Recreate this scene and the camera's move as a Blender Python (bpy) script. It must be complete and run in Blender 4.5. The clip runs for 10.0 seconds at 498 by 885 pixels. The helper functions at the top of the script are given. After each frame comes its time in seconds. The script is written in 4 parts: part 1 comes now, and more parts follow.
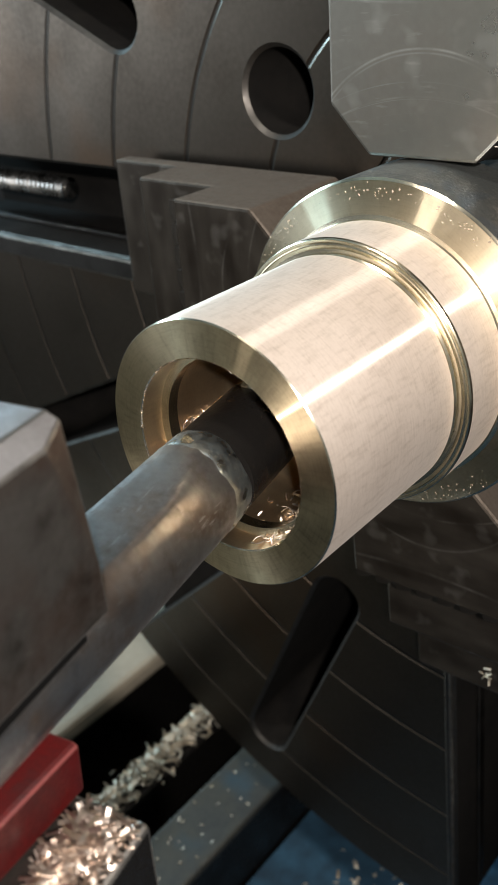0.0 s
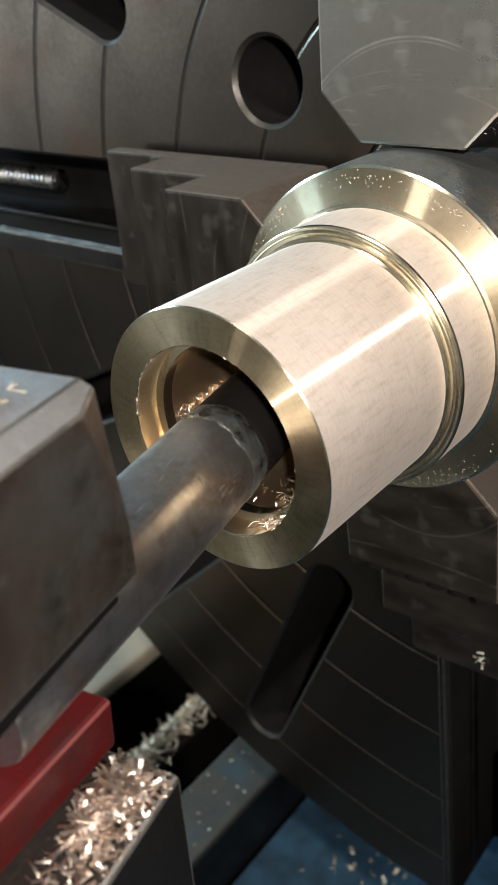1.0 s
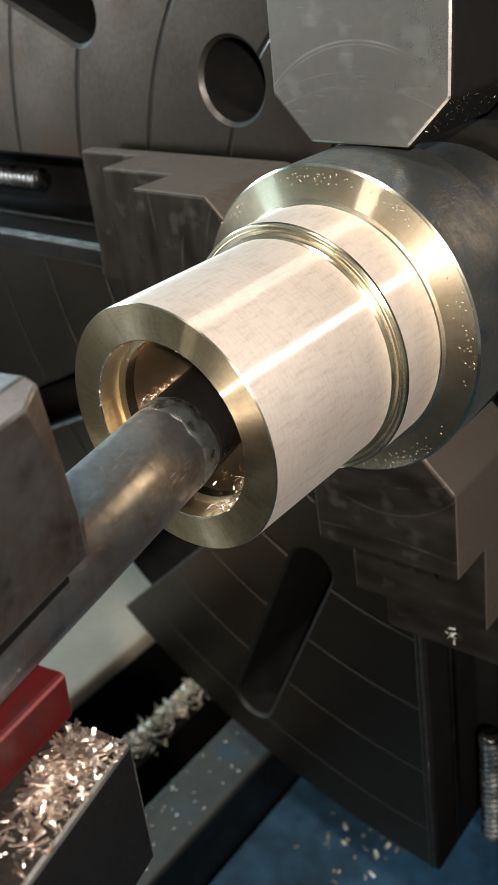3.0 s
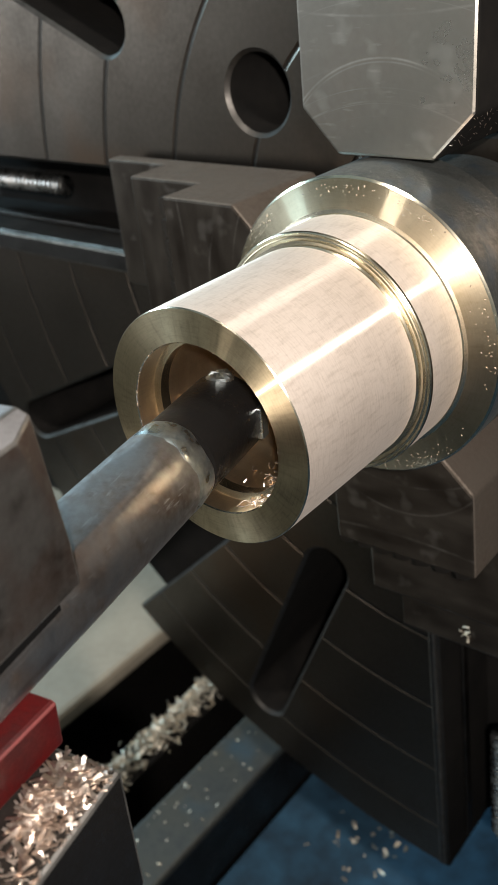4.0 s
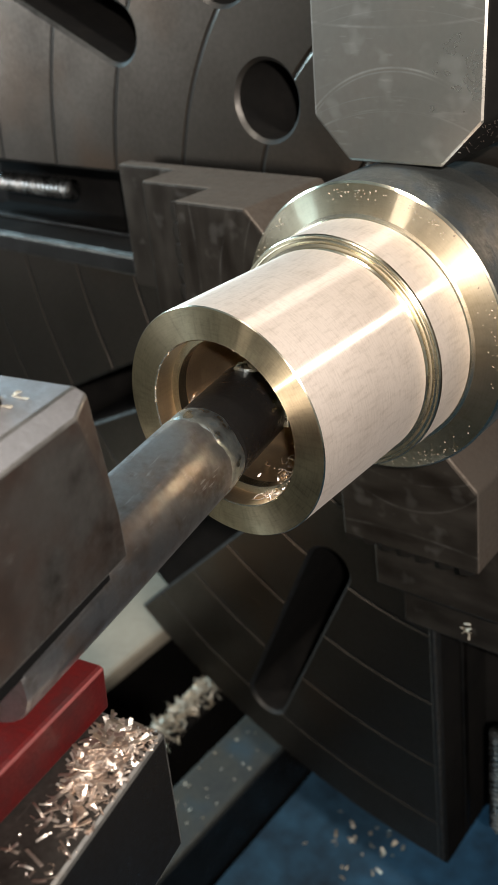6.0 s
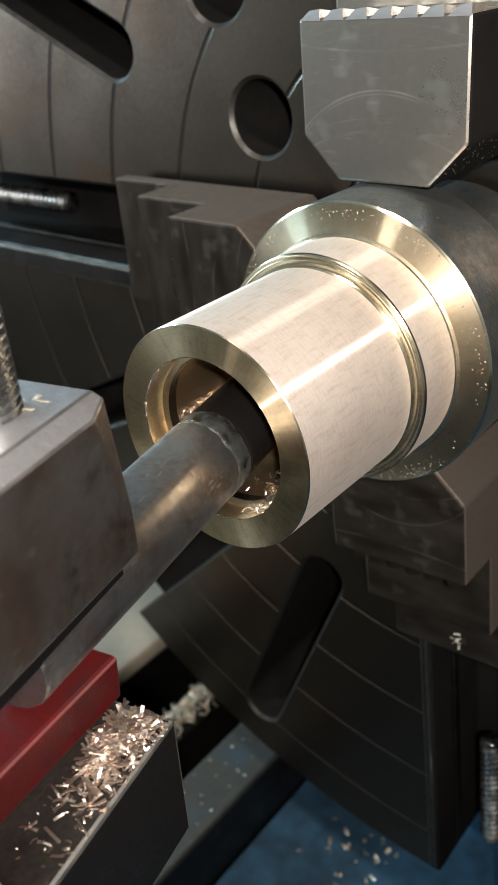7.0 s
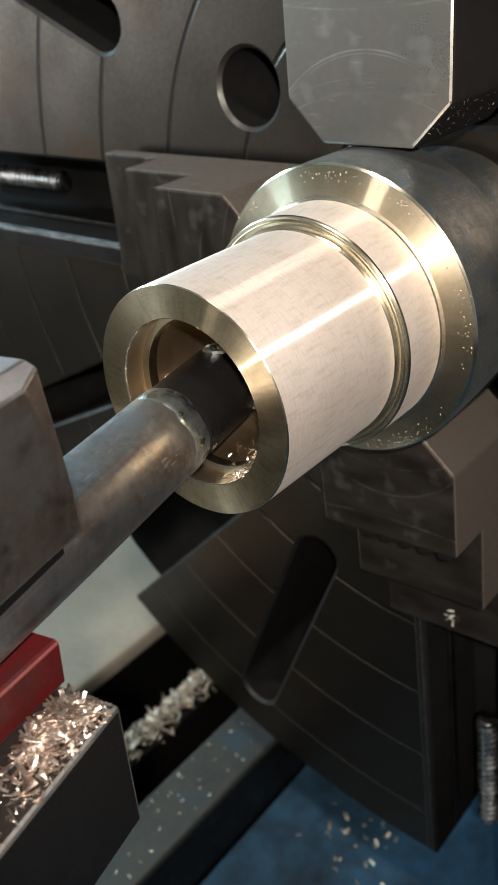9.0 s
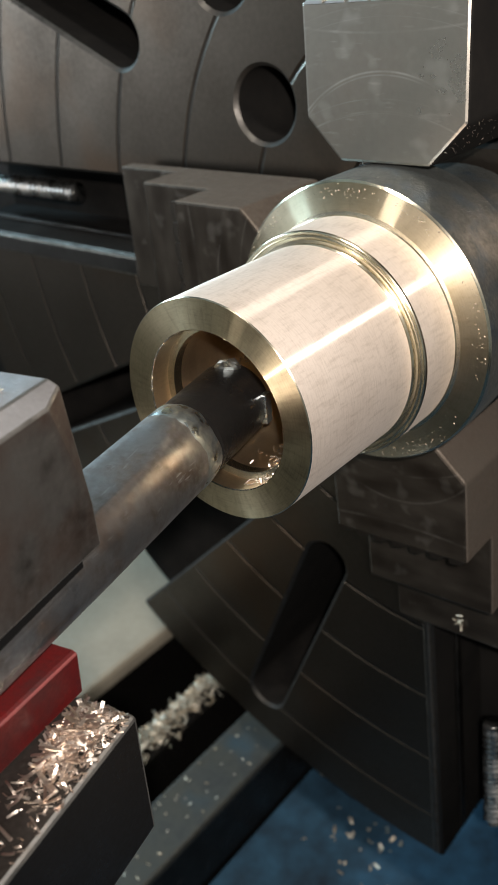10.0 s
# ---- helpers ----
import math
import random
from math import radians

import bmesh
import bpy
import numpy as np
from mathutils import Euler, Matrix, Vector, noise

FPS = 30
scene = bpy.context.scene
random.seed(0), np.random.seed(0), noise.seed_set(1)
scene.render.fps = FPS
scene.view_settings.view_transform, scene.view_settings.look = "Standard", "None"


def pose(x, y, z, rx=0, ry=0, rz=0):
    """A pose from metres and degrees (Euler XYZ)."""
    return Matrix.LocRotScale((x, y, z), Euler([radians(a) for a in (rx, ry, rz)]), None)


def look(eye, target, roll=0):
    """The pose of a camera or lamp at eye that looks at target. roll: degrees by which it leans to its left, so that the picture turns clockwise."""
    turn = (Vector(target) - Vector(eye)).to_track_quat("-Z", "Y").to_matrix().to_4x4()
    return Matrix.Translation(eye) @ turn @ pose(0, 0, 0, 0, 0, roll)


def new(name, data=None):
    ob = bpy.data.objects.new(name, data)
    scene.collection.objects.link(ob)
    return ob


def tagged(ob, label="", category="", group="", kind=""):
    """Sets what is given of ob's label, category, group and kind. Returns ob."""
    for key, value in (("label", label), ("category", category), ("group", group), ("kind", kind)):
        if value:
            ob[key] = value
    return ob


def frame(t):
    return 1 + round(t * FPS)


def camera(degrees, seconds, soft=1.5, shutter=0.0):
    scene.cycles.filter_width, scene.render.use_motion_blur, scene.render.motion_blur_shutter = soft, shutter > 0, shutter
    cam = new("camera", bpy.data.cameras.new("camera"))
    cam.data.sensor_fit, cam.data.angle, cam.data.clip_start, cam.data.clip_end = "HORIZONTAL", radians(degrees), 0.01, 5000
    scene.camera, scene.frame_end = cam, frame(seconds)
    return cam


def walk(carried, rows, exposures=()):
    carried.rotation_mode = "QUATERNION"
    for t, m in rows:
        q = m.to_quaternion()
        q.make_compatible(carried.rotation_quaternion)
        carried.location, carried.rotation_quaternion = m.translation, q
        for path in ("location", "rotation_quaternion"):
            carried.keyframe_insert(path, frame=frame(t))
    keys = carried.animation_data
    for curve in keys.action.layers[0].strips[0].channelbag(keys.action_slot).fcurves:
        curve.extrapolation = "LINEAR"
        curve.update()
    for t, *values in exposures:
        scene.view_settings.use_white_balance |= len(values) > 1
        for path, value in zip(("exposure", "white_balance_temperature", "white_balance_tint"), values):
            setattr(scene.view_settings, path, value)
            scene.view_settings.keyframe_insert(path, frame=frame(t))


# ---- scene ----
cam = camera(31.29, 10.0, 1.5)
cam.data.dof.use_dof, cam.data.dof.focus_distance, cam.data.dof.aperture_fstop = True, 0.312, 25.0
# seconds, eye, target, roll
PATH = [
    (0, (0.1678, -0.1696, 0.1348), (-0.0677, 0.0906, -0.0571), -4.81),
    (0.5, (0.1719, -0.1723, 0.1360), (-0.0620, 0.0885, -0.0570), -4.96),
    (1, (0.1692, -0.1730, 0.1345), (-0.0625, 0.0883, -0.0606), -5.15),
    (1.5, (0.1727, -0.1715, 0.1375), (-0.0570, 0.0913, -0.0579), -5.05),
    (2, (0.1743, -0.1730, 0.1397), (-0.0548, 0.0910, -0.0547), -4.81),
    (2.5, (0.1895, -0.1708, 0.1388), (-0.0418, 0.0874, -0.0607), -6.63),
    (4, (0.1935, -0.1902, 0.1467), (-0.0407, 0.0674, -0.0502), -6.23),
    (4.5, (0.1888, -0.1942, 0.1467), (-0.0466, 0.0638, -0.0484), -6.42),
    (5, (0.1900, -0.1958, 0.1476), (-0.0434, 0.0639, -0.0474), -6.21),
    (6.5, (0.1974, -0.2065, 0.1509), (-0.0352, 0.0551, -0.0426), -5.42),
    (7, (0.2011, -0.2040, 0.1549), (-0.0322, 0.0577, -0.0375), -5.39),
    (7.5, (0.2017, -0.1989, 0.1536), (-0.0318, 0.0624, -0.0392), -5.48),
    (8, (0.2053, -0.1951, 0.1544), (-0.0284, 0.0665, -0.0378), -5.46),
    (8.5, (0.2106, -0.1940, 0.1378), (-0.0248, 0.0641, -0.0571), -6.07),
    (9, (0.2088, -0.1994, 0.1416), (-0.0267, 0.0593, -0.0524), -5.96),
    (9.5, (0.2077, -0.2068, 0.1452), (-0.0278, 0.0532, -0.0472), -5.84),
    (10, (0.2085, -0.2129, 0.1479), (-0.0271, 0.0478, -0.0432), -5.59),
]
walk(cam, [(t, look(e, g, r)) for t, e, g, r in PATH])

# ---------------------------------------------------------------- light
world = bpy.data.worlds.new("workshop_air")
world.use_nodes = True
world.node_tree.nodes["Background"].inputs[0].default_value = (0.85, 0.92, 1.0, 1)
world.node_tree.nodes["Background"].inputs[1].default_value = 0.6
scene.world = world
scene.view_settings.exposure = 0.0


def area_lamp(name, eye, target, size, watts, colour):
    data = bpy.data.lights.new(name, "AREA")
    data.shape, data.size, data.size_y = "RECTANGLE", size[0], size[1]
    data.energy, data.color = watts, colour
    ob = new(name, data)
    ob.matrix_world = look(eye, target)
    return ob


def spot_lamp(name, eye, target, degrees, blend, radius, watts, colour):
    data = bpy.data.lights.new(name, "SPOT")
    data.spot_size, data.spot_blend, data.shadow_soft_size = radians(degrees), blend, radius
    data.energy, data.color = watts, colour
    ob = new(name, data)
    ob.matrix_world = look(eye, target)
    return ob


# a small lamp held beside the camera, a ceiling lamp over the lathe, an added cool fill, daylight from a window at the
# far side
spot_lamp("work_lamp_light", (0.262, -0.255, 0.212), (-0.01, 0.06, 0.0), 70, 0.7, 0.008, 25.3, (1.0, 0.916, 0.848))
area_lamp("ceiling_lamp_light", (-0.15, -0.7, 1.93), (-0.15, -0.7, 0), (0.40, 0.14), 33.0, (1.0, 0.935, 0.855))
# Added cool fill: brightens bar and holder, gives the flange its blue glint.
area_lamp("cool_fill_light", (-2.46, -0.08, 1.08), (0, 0, 0.05), (0.7, 0.5), 52.0, (0.54, 0.84, 1.0))
area_lamp("window_light", (-2.46, -1.45, 0.32), (0, -1.3, 0.2), (1.3, 1.0), 16.0, (0.84, 0.93, 1.0))

# ---------------------------------------------------------------- materials


def nodes_of(name):
    m = bpy.data.materials.new(name)
    m.use_nodes = True
    return m, m.node_tree.nodes, m.node_tree.links, m.node_tree.nodes["Principled BSDF"]


def surface(name, base, dark, rough=0.45, metal=0.0, grain=300.0, stain=18.0, bump=0.1, amount=0.6, rough_var=0.15,
            stretch=(1, 1, 1), aniso=0.0, tint=None, detail=6, grain_mix=0.35):
    """A worn surface: stains at a large scale, grain at a small one, both in object space."""
    m, nd, ln, p = nodes_of(name)
    co = nd.new("ShaderNodeTexCoord")
    mp = nd.new("ShaderNodeMapping")
    mp.inputs["Scale"].default_value = stretch
    ln.new(co.outputs["Object"], mp.inputs[0])
    big = nd.new("ShaderNodeTexNoise")
    big.inputs["Scale"].default_value, big.inputs["Detail"].default_value = stain, detail
    fine = nd.new("ShaderNodeTexNoise")
    fine.inputs["Scale"].default_value, fine.inputs["Detail"].default_value = grain, 4
    ln.new(co.outputs["Object"], big.inputs[0])
    ln.new(mp.outputs[0], fine.inputs[0])
    ramp = nd.new("ShaderNodeMapRange")
    ramp.inputs[1].default_value, ramp.inputs[2].default_value = 0.35, 0.68
    ln.new(big.outputs["Fac"], ramp.inputs[0])
    ramp2 = nd.new("ShaderNodeMapRange")
    ramp2.inputs[1].default_value, ramp2.inputs[2].default_value = 0.3, 0.7
    ln.new(fine.outputs["Fac"], ramp2.inputs[0])
    mixf = nd.new("ShaderNodeMix")
    mixf.inputs[0].default_value = grain_mix
    ln.new(ramp.outputs[0], mixf.inputs[2])
    ln.new(ramp2.outputs[0], mixf.inputs[3])
    scale = nd.new("ShaderNodeMath")
    scale.operation = "MULTIPLY"
    scale.inputs[1].default_value = amount
    ln.new(mixf.outputs[0], scale.inputs[0])
    mix = nd.new("ShaderNodeMix")
    mix.data_type = "RGBA"
    mix.inputs[6].default_value, mix.inputs[7].default_value = (*base, 1), (*dark, 1)
    ln.new(scale.outputs[0], mix.inputs[0])
    out = mix.outputs[2]
    if tint:
        n3 = nd.new("ShaderNodeTexNoise")
        n3.inputs["Scale"].default_value, n3.inputs["Detail"].default_value = stain * 0.6, 3
        ln.new(co.outputs["Object"], n3.inputs[0])
        r3 = nd.new("ShaderNodeMapRange")
        r3.inputs[1].default_value, r3.inputs[2].default_value, r3.inputs[4].default_value = 0.52, 0.7, 0.7
        ln.new(n3.outputs["Fac"], r3.inputs[0])
        mt = nd.new("ShaderNodeMix")
        mt.data_type = "RGBA"
        mt.inputs[7].default_value = (*tint, 1)
        ln.new(r3.outputs[0], mt.inputs[0])
        ln.new(out, mt.inputs[6])
        out = mt.outputs[2]
    ln.new(out, p.inputs["Base Color"])
    rr = nd.new("ShaderNodeMapRange")
    rr.inputs[3].default_value, rr.inputs[4].default_value = rough - rough_var, rough + rough_var
    ln.new(mixf.outputs[0], rr.inputs[0])
    ln.new(rr.outputs[0], p.inputs["Roughness"])
    p.inputs["Metallic"].default_value = metal
    p.inputs["Anisotropic"].default_value = aniso
    b = nd.new("ShaderNodeBump")
    b.inputs["Strength"].default_value, b.inputs["Distance"].default_value = bump, 0.0006
    ln.new(fine.outputs["Fac"], b.inputs["Height"])
    ln.new(b.outputs[0], p.inputs["Normal"])
    return m


def turned(name, base, dark, rough, aniso, lines=3000.0, bump=0.03, along="Y", line=0.0, marks=0.6, stains=0.4):
    """Metal turned on a lathe: fine rings about the axis, gloss stretched across them, faint stains."""
    m, nd, ln, p = nodes_of(name)
    co = nd.new("ShaderNodeTexCoord")
    sep = nd.new("ShaderNodeSeparateXYZ")
    ln.new(co.outputs["Object"], sep.inputs[0])
    xz = nd.new("ShaderNodeCombineXYZ")
    ln.new(sep.outputs["X"], xz.inputs[0])
    ln.new(sep.outputs["Z"], xz.inputs[2])
    ln_len = nd.new("ShaderNodeVectorMath")
    ln_len.operation = "LENGTH"
    ln.new(xz.outputs[0], ln_len.inputs[0])
    ring = nd.new("ShaderNodeCombineXYZ")
    ln.new(ln_len.outputs["Value"], ring.inputs[0])
    ln.new(sep.outputs["Y"], ring.inputs[1])
    rings = nd.new("ShaderNodeTexNoise")
    rings.inputs["Scale"].default_value, rings.inputs["Detail"].default_value = lines, 3
    ln.new(ring.outputs[0], rings.inputs[0])
    # angle about the axis, and the way along the surface from it
    ang = nd.new("ShaderNodeMath")
    ang.operation = "ARCTAN2"
    ln.new(sep.outputs["Z"], ang.inputs[0])
    ln.new(sep.outputs["X"], ang.inputs[1])
    way = nd.new("ShaderNodeMath")
    way.operation = "ADD"
    ln.new(ln_len.outputs["Value"], way.inputs[0])
    ln.new(sep.outputs["Y"], way.inputs[1])
    polar = nd.new("ShaderNodeCombineXYZ")
    ln.new(ang.outputs[0], polar.inputs[0])
    ln.new(way.outputs[0], polar.inputs[1])

    def layer(scale, lo, hi, top, source):
        mp = nd.new("ShaderNodeMapping")
        mp.inputs["Scale"].default_value = scale
        ln.new(source, mp.inputs[0])
        tx = nd.new("ShaderNodeTexNoise")
        tx.inputs["Scale"].default_value, tx.inputs["Detail"].default_value = 1.0, 4
        ln.new(mp.outputs[0], tx.inputs[0])
        rg = nd.new("ShaderNodeMapRange")
        rg.inputs[1].default_value, rg.inputs[2].default_value, rg.inputs[4].default_value = lo, hi, top
        ln.new(tx.outputs["Fac"], rg.inputs[0])
        return tx, rg

    scr, cuts = layer((7, 1500, 1), 0.46, 0.74, 0.32 * marks, polar.outputs[0])
    _, rubs = layer((24, 95, 1), 0.50, 0.80, 0.5 * marks, polar.outputs[0])
    _, specks = layer((900, 900, 900), 0.52, 0.78, 0.30 * marks, co.outputs["Object"])
    _, blots = layer((26, 26, 26), 0.42, 0.72, stains, co.outputs["Object"])
    mul = None
    for rg in (cuts, rubs, specks, blots):
        if mul is None:
            mul = rg
            continue
        ad = nd.new("ShaderNodeMath")
        ad.operation, ad.use_clamp = "ADD", True
        ln.new(mul.outputs[0], ad.inputs[0])
        ln.new(rg.outputs[0], ad.inputs[1])
        mul = ad
    mix = nd.new("ShaderNodeMix")
    mix.data_type = "RGBA"
    mix.inputs[6].default_value, mix.inputs[7].default_value = (*base, 1), (*dark, 1)
    ln.new(mul.outputs[0], mix.inputs[0])
    ln.new(mix.outputs[2], p.inputs["Base Color"])
    rr = nd.new("ShaderNodeMapRange")
    rr.inputs[3].default_value, rr.inputs[4].default_value = rough - 0.06, rough + 0.1
    ln.new(rings.outputs["Fac"], rr.inputs[0])
    ln.new(rr.outputs[0], p.inputs["Roughness"])
    p.inputs["Metallic"].default_value = 1.0
    p.inputs["Anisotropic"].default_value = aniso
    p.inputs["Anisotropic Rotation"].default_value = 0.25
    tan = nd.new("ShaderNodeTangent")
    tan.direction_type, tan.axis = "RADIAL", along
    ln.new(tan.outputs[0], p.inputs["Tangent"])
    b0 = nd.new("ShaderNodeBump")
    b0.inputs["Strength"].default_value, b0.inputs["Distance"].default_value = 0.05, 0.0002
    ln.new(scr.outputs["Fac"], b0.inputs["Height"])
    b = nd.new("ShaderNodeBump")
    b.inputs["Strength"].default_value, b.inputs["Distance"].default_value = bump, 0.0002
    ln.new(rings.outputs["Fac"], b.inputs["Height"])
    ln.new(b0.outputs[0], b.inputs["Normal"])
    ln.new(b.outputs[0], p.inputs["Normal"])
    if line:
        gl = nd.new("ShaderNodeBsdfAnisotropic")
        gl.inputs["Roughness"].default_value, gl.inputs["Anisotropy"].default_value, gl.inputs["Rotation"].default_value = 0.44, 0.92, 0.0
        ln.new(mix.outputs[2], gl.inputs["Color"])
        ln.new(tan.outputs[0], gl.inputs["Tangent"])
        both = nd.new("ShaderNodeMixShader")
        both.inputs[0].default_value = line
        ln.new(p.outputs[0], both.inputs[1])
        ln.new(gl.outputs[0], both.inputs[2])
        ln.new(both.outputs[0], nd["Material Output"].inputs["Surface"])
    return m


BRONZE = turned("turned_bronze", (0.765, 0.685, 0.615), (0.50, 0.425, 0.36), 0.62, 0.2, line=0.105, marks=0.85, stains=0.25)
BRONZE_FACE = turned("faced_bronze", (0.57, 0.465, 0.30), (0.18, 0.145, 0.095), 0.36, 0.86, 3500, 0.03, line=0.12, marks=0.6, stains=0.95)
# Same bronze as the front face; the flange's brighter light is in its colour.
BRONZE_FLANGE = turned("brightened_flange_bronze", (0.70, 0.615, 0.46), (0.40, 0.33, 0.21), 0.48, 0.82, 3500, 0.04, line=0.66, marks=0.5, stains=0.8)
BRONZE_SHINE = turned("polished_bronze", (0.76, 0.69, 0.54), (0.44, 0.38, 0.27), 0.20, 0.6, 2500, 0.06)
BRONZE_BORE = turned("bored_bronze", (0.92, 0.73, 0.48), (0.50, 0.33, 0.20), 0.30, 0.45, 1500, 0.05, marks=0.4, stains=0.5)
BRONZE_SKIN = surface("cast_bronze_skin", (0.255, 0.27, 0.262), (0.10, 0.112, 0.11), 0.50, 1.0, 600, 130, 0.5, 0.95, 0.08, tint=(0.13, 0.175, 0.22))


def chip_metal(name, pale, brown, rough, metal):
    """Cut chips: each one its own shade between pale and oxidised brown, with fine drag lines."""
    m = surface(name, pale, tuple(0.7 * c for c in pale), rough, metal, 900, 160, 0.2, 0.8, 0.08)
    nd, ln = m.node_tree.nodes, m.node_tree.links
    p = nd["Principled BSDF"]
    geo = nd.new("ShaderNodeNewGeometry")
    col = [l for l in ln if l.to_socket == p.inputs["Base Color"]][0].from_socket
    mx = nd.new("ShaderNodeMix")
    mx.data_type = "RGBA"
    mx.inputs[7].default_value = (*brown, 1)
    ln.new(geo.outputs["Random Per Island"], mx.inputs[0])
    ln.new(col, mx.inputs[6])
    ln.new(mx.outputs[2], p.inputs["Base Color"])
    return m


CHIP = chip_metal("bronze_chip", (0.75, 0.67, 0.60), (0.42, 0.33, 0.27), 0.38, 1.0)
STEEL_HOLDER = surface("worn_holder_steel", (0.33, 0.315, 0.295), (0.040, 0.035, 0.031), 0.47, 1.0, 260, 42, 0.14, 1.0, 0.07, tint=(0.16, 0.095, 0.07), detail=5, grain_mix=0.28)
# Paler copy of the holder steel: worn, with the light from above in its colour.
LIT_TOP_STEEL = surface("worn_lit_top_steel", (0.60, 0.60, 0.62), (0.27, 0.26, 0.26), 0.50, 1.0, 700, 70, 0.10, 0.9, 0.06, detail=4, grain_mix=0.2)
STEEL_BAR = surface("bar_steel", (0.48, 0.485, 0.495), (0.12, 0.099, 0.083), 0.41, 1.0, 420, 85, 0.16, 1.0, 0.08, tint=(0.23, 0.165, 0.125), detail=7, grain_mix=0.25)
RUBBED_EDGE = surface("rubbed_dark_edge", (0.21, 0.195, 0.175), (0.08, 0.072, 0.062), 0.5, 1.0, 200, 90, 0.2, 1.0)
EDGE_STEEL = surface("worn_bright_edge", (0.46, 0.45, 0.43), (0.16, 0.15, 0.135), 0.48, 1.0, 200, 90, 0.2, 1.0)
# Oily black of sleeve and jaw bases; also paints the shade under the bed.
STEEL_BLACK = surface("black_oily_shade_steel", (0.034, 0.031, 0.029), (0.014, 0.013, 0.012), 0.34, 0.8, 400, 60, 0.2, 0.8)
SLIDE_STEEL = surface("scuffed_slide_steel", (0.085, 0.076, 0.068), (0.018, 0.014, 0.012), 0.42, 0.9, 600, 80, 0.25, 1.0, 0.1)
# Near-black for oily recess walls, with the shade in them put into the colour.
OILY_SHADE = surface("oily_shade_black", (0.010, 0.009, 0.008), (0.004, 0.004, 0.004), 0.9, 0.0, 200, 40, 0.1, 0.8, 0.05)
OILY_SHADE.node_tree.nodes["Principled BSDF"].inputs["Specular IOR Level"].default_value = 0.08
CRUMB = chip_metal("bronze_crumb", (0.50, 0.44, 0.35), (0.28, 0.22, 0.16), 0.55, 0.8)
# Almost no colour: paints the shadow gap between block and bar.
GAP_SHADE = surface("gap_shade_black", (0.0022, 0.0022, 0.0022), (0.0012, 0.0012, 0.0012), 0.9, 0.0, 300, 40, 0.1, 0.8, 0.05)
GAP_SHADE.node_tree.nodes["Principled BSDF"].inputs["Specular IOR Level"].default_value = 0.05
DUSTY_CHIP = chip_metal("dusty_bronze_chip", (0.58, 0.54, 0.45), (0.34, 0.28, 0.20), 0.5, 0.6)
STEEL_BRIGHT = surface("bright_steel", (0.72, 0.78, 0.79), (0.20, 0.23, 0.23), 0.35, 1.0, 240, 220, 0.6, 1.0)
TOOTH_STEEL = surface("rubbed_tooth_steel", (0.50, 0.51, 0.52), (0.22, 0.21, 0.20), 0.46, 1.0, 300, 90, 0.15, 0.8)
GUIDE_STEEL = surface("guide_strip_steel", (0.075, 0.070, 0.066), (0.04, 0.036, 0.033), 0.42, 1.0, 300, 60, 0.1, 0.8)
THREAD_STEEL = surface("thread_steel", (0.60, 0.61, 0.60), (0.30, 0.29, 0.27), 0.27, 1.0, 300, 60, 0.1, 0.6)
RED_PAINT = surface("red_paint", (0.046, 0.003, 0.003), (0.016, 0.002, 0.002), 0.5, 0.0, 700, 70, 0.25, 1.0)
RED_PAINT.node_tree.nodes["Principled BSDF"].inputs["Specular IOR Level"].default_value = 0.25
RED_WORN = surface("worn_red_edge", (0.11, 0.028, 0.026), (0.05, 0.008, 0.008), 0.5, 0.1, 300, 90, 0.15, 0.9)
GREY_PAINT = surface("pale_grey_paint", (0.31, 0.275, 0.215), (0.185, 0.16, 0.122), 0.5, 0.0, 120, 12, 0.1, 0.7)
BLUE_PAINT = surface("blue_paint", (0.034, 0.084, 0.136), (0.006, 0.015, 0.027), 0.42, 0.0, 90, 20, 0.15, 1.0, detail=4)
GREY_BLUE = surface("grey_blue_paint", (0.046, 0.045, 0.037), (0.016, 0.017, 0.016), 0.5, 0.0, 140, 25, 0.15, 1.0, tint=(0.018, 0.040, 0.056))
WALL_PAINT = surface("wall_paint", (0.45, 0.44, 0.41), (0.36, 0.35, 0.33), 0.8, 0.0, 40, 1.5, 0.1, 0.6)
FLOOR_MAT = surface("workshop_floor", (0.06, 0.058, 0.055), (0.03, 0.03, 0.03), 0.7, 0.0, 60, 2, 0.1, 0.8)


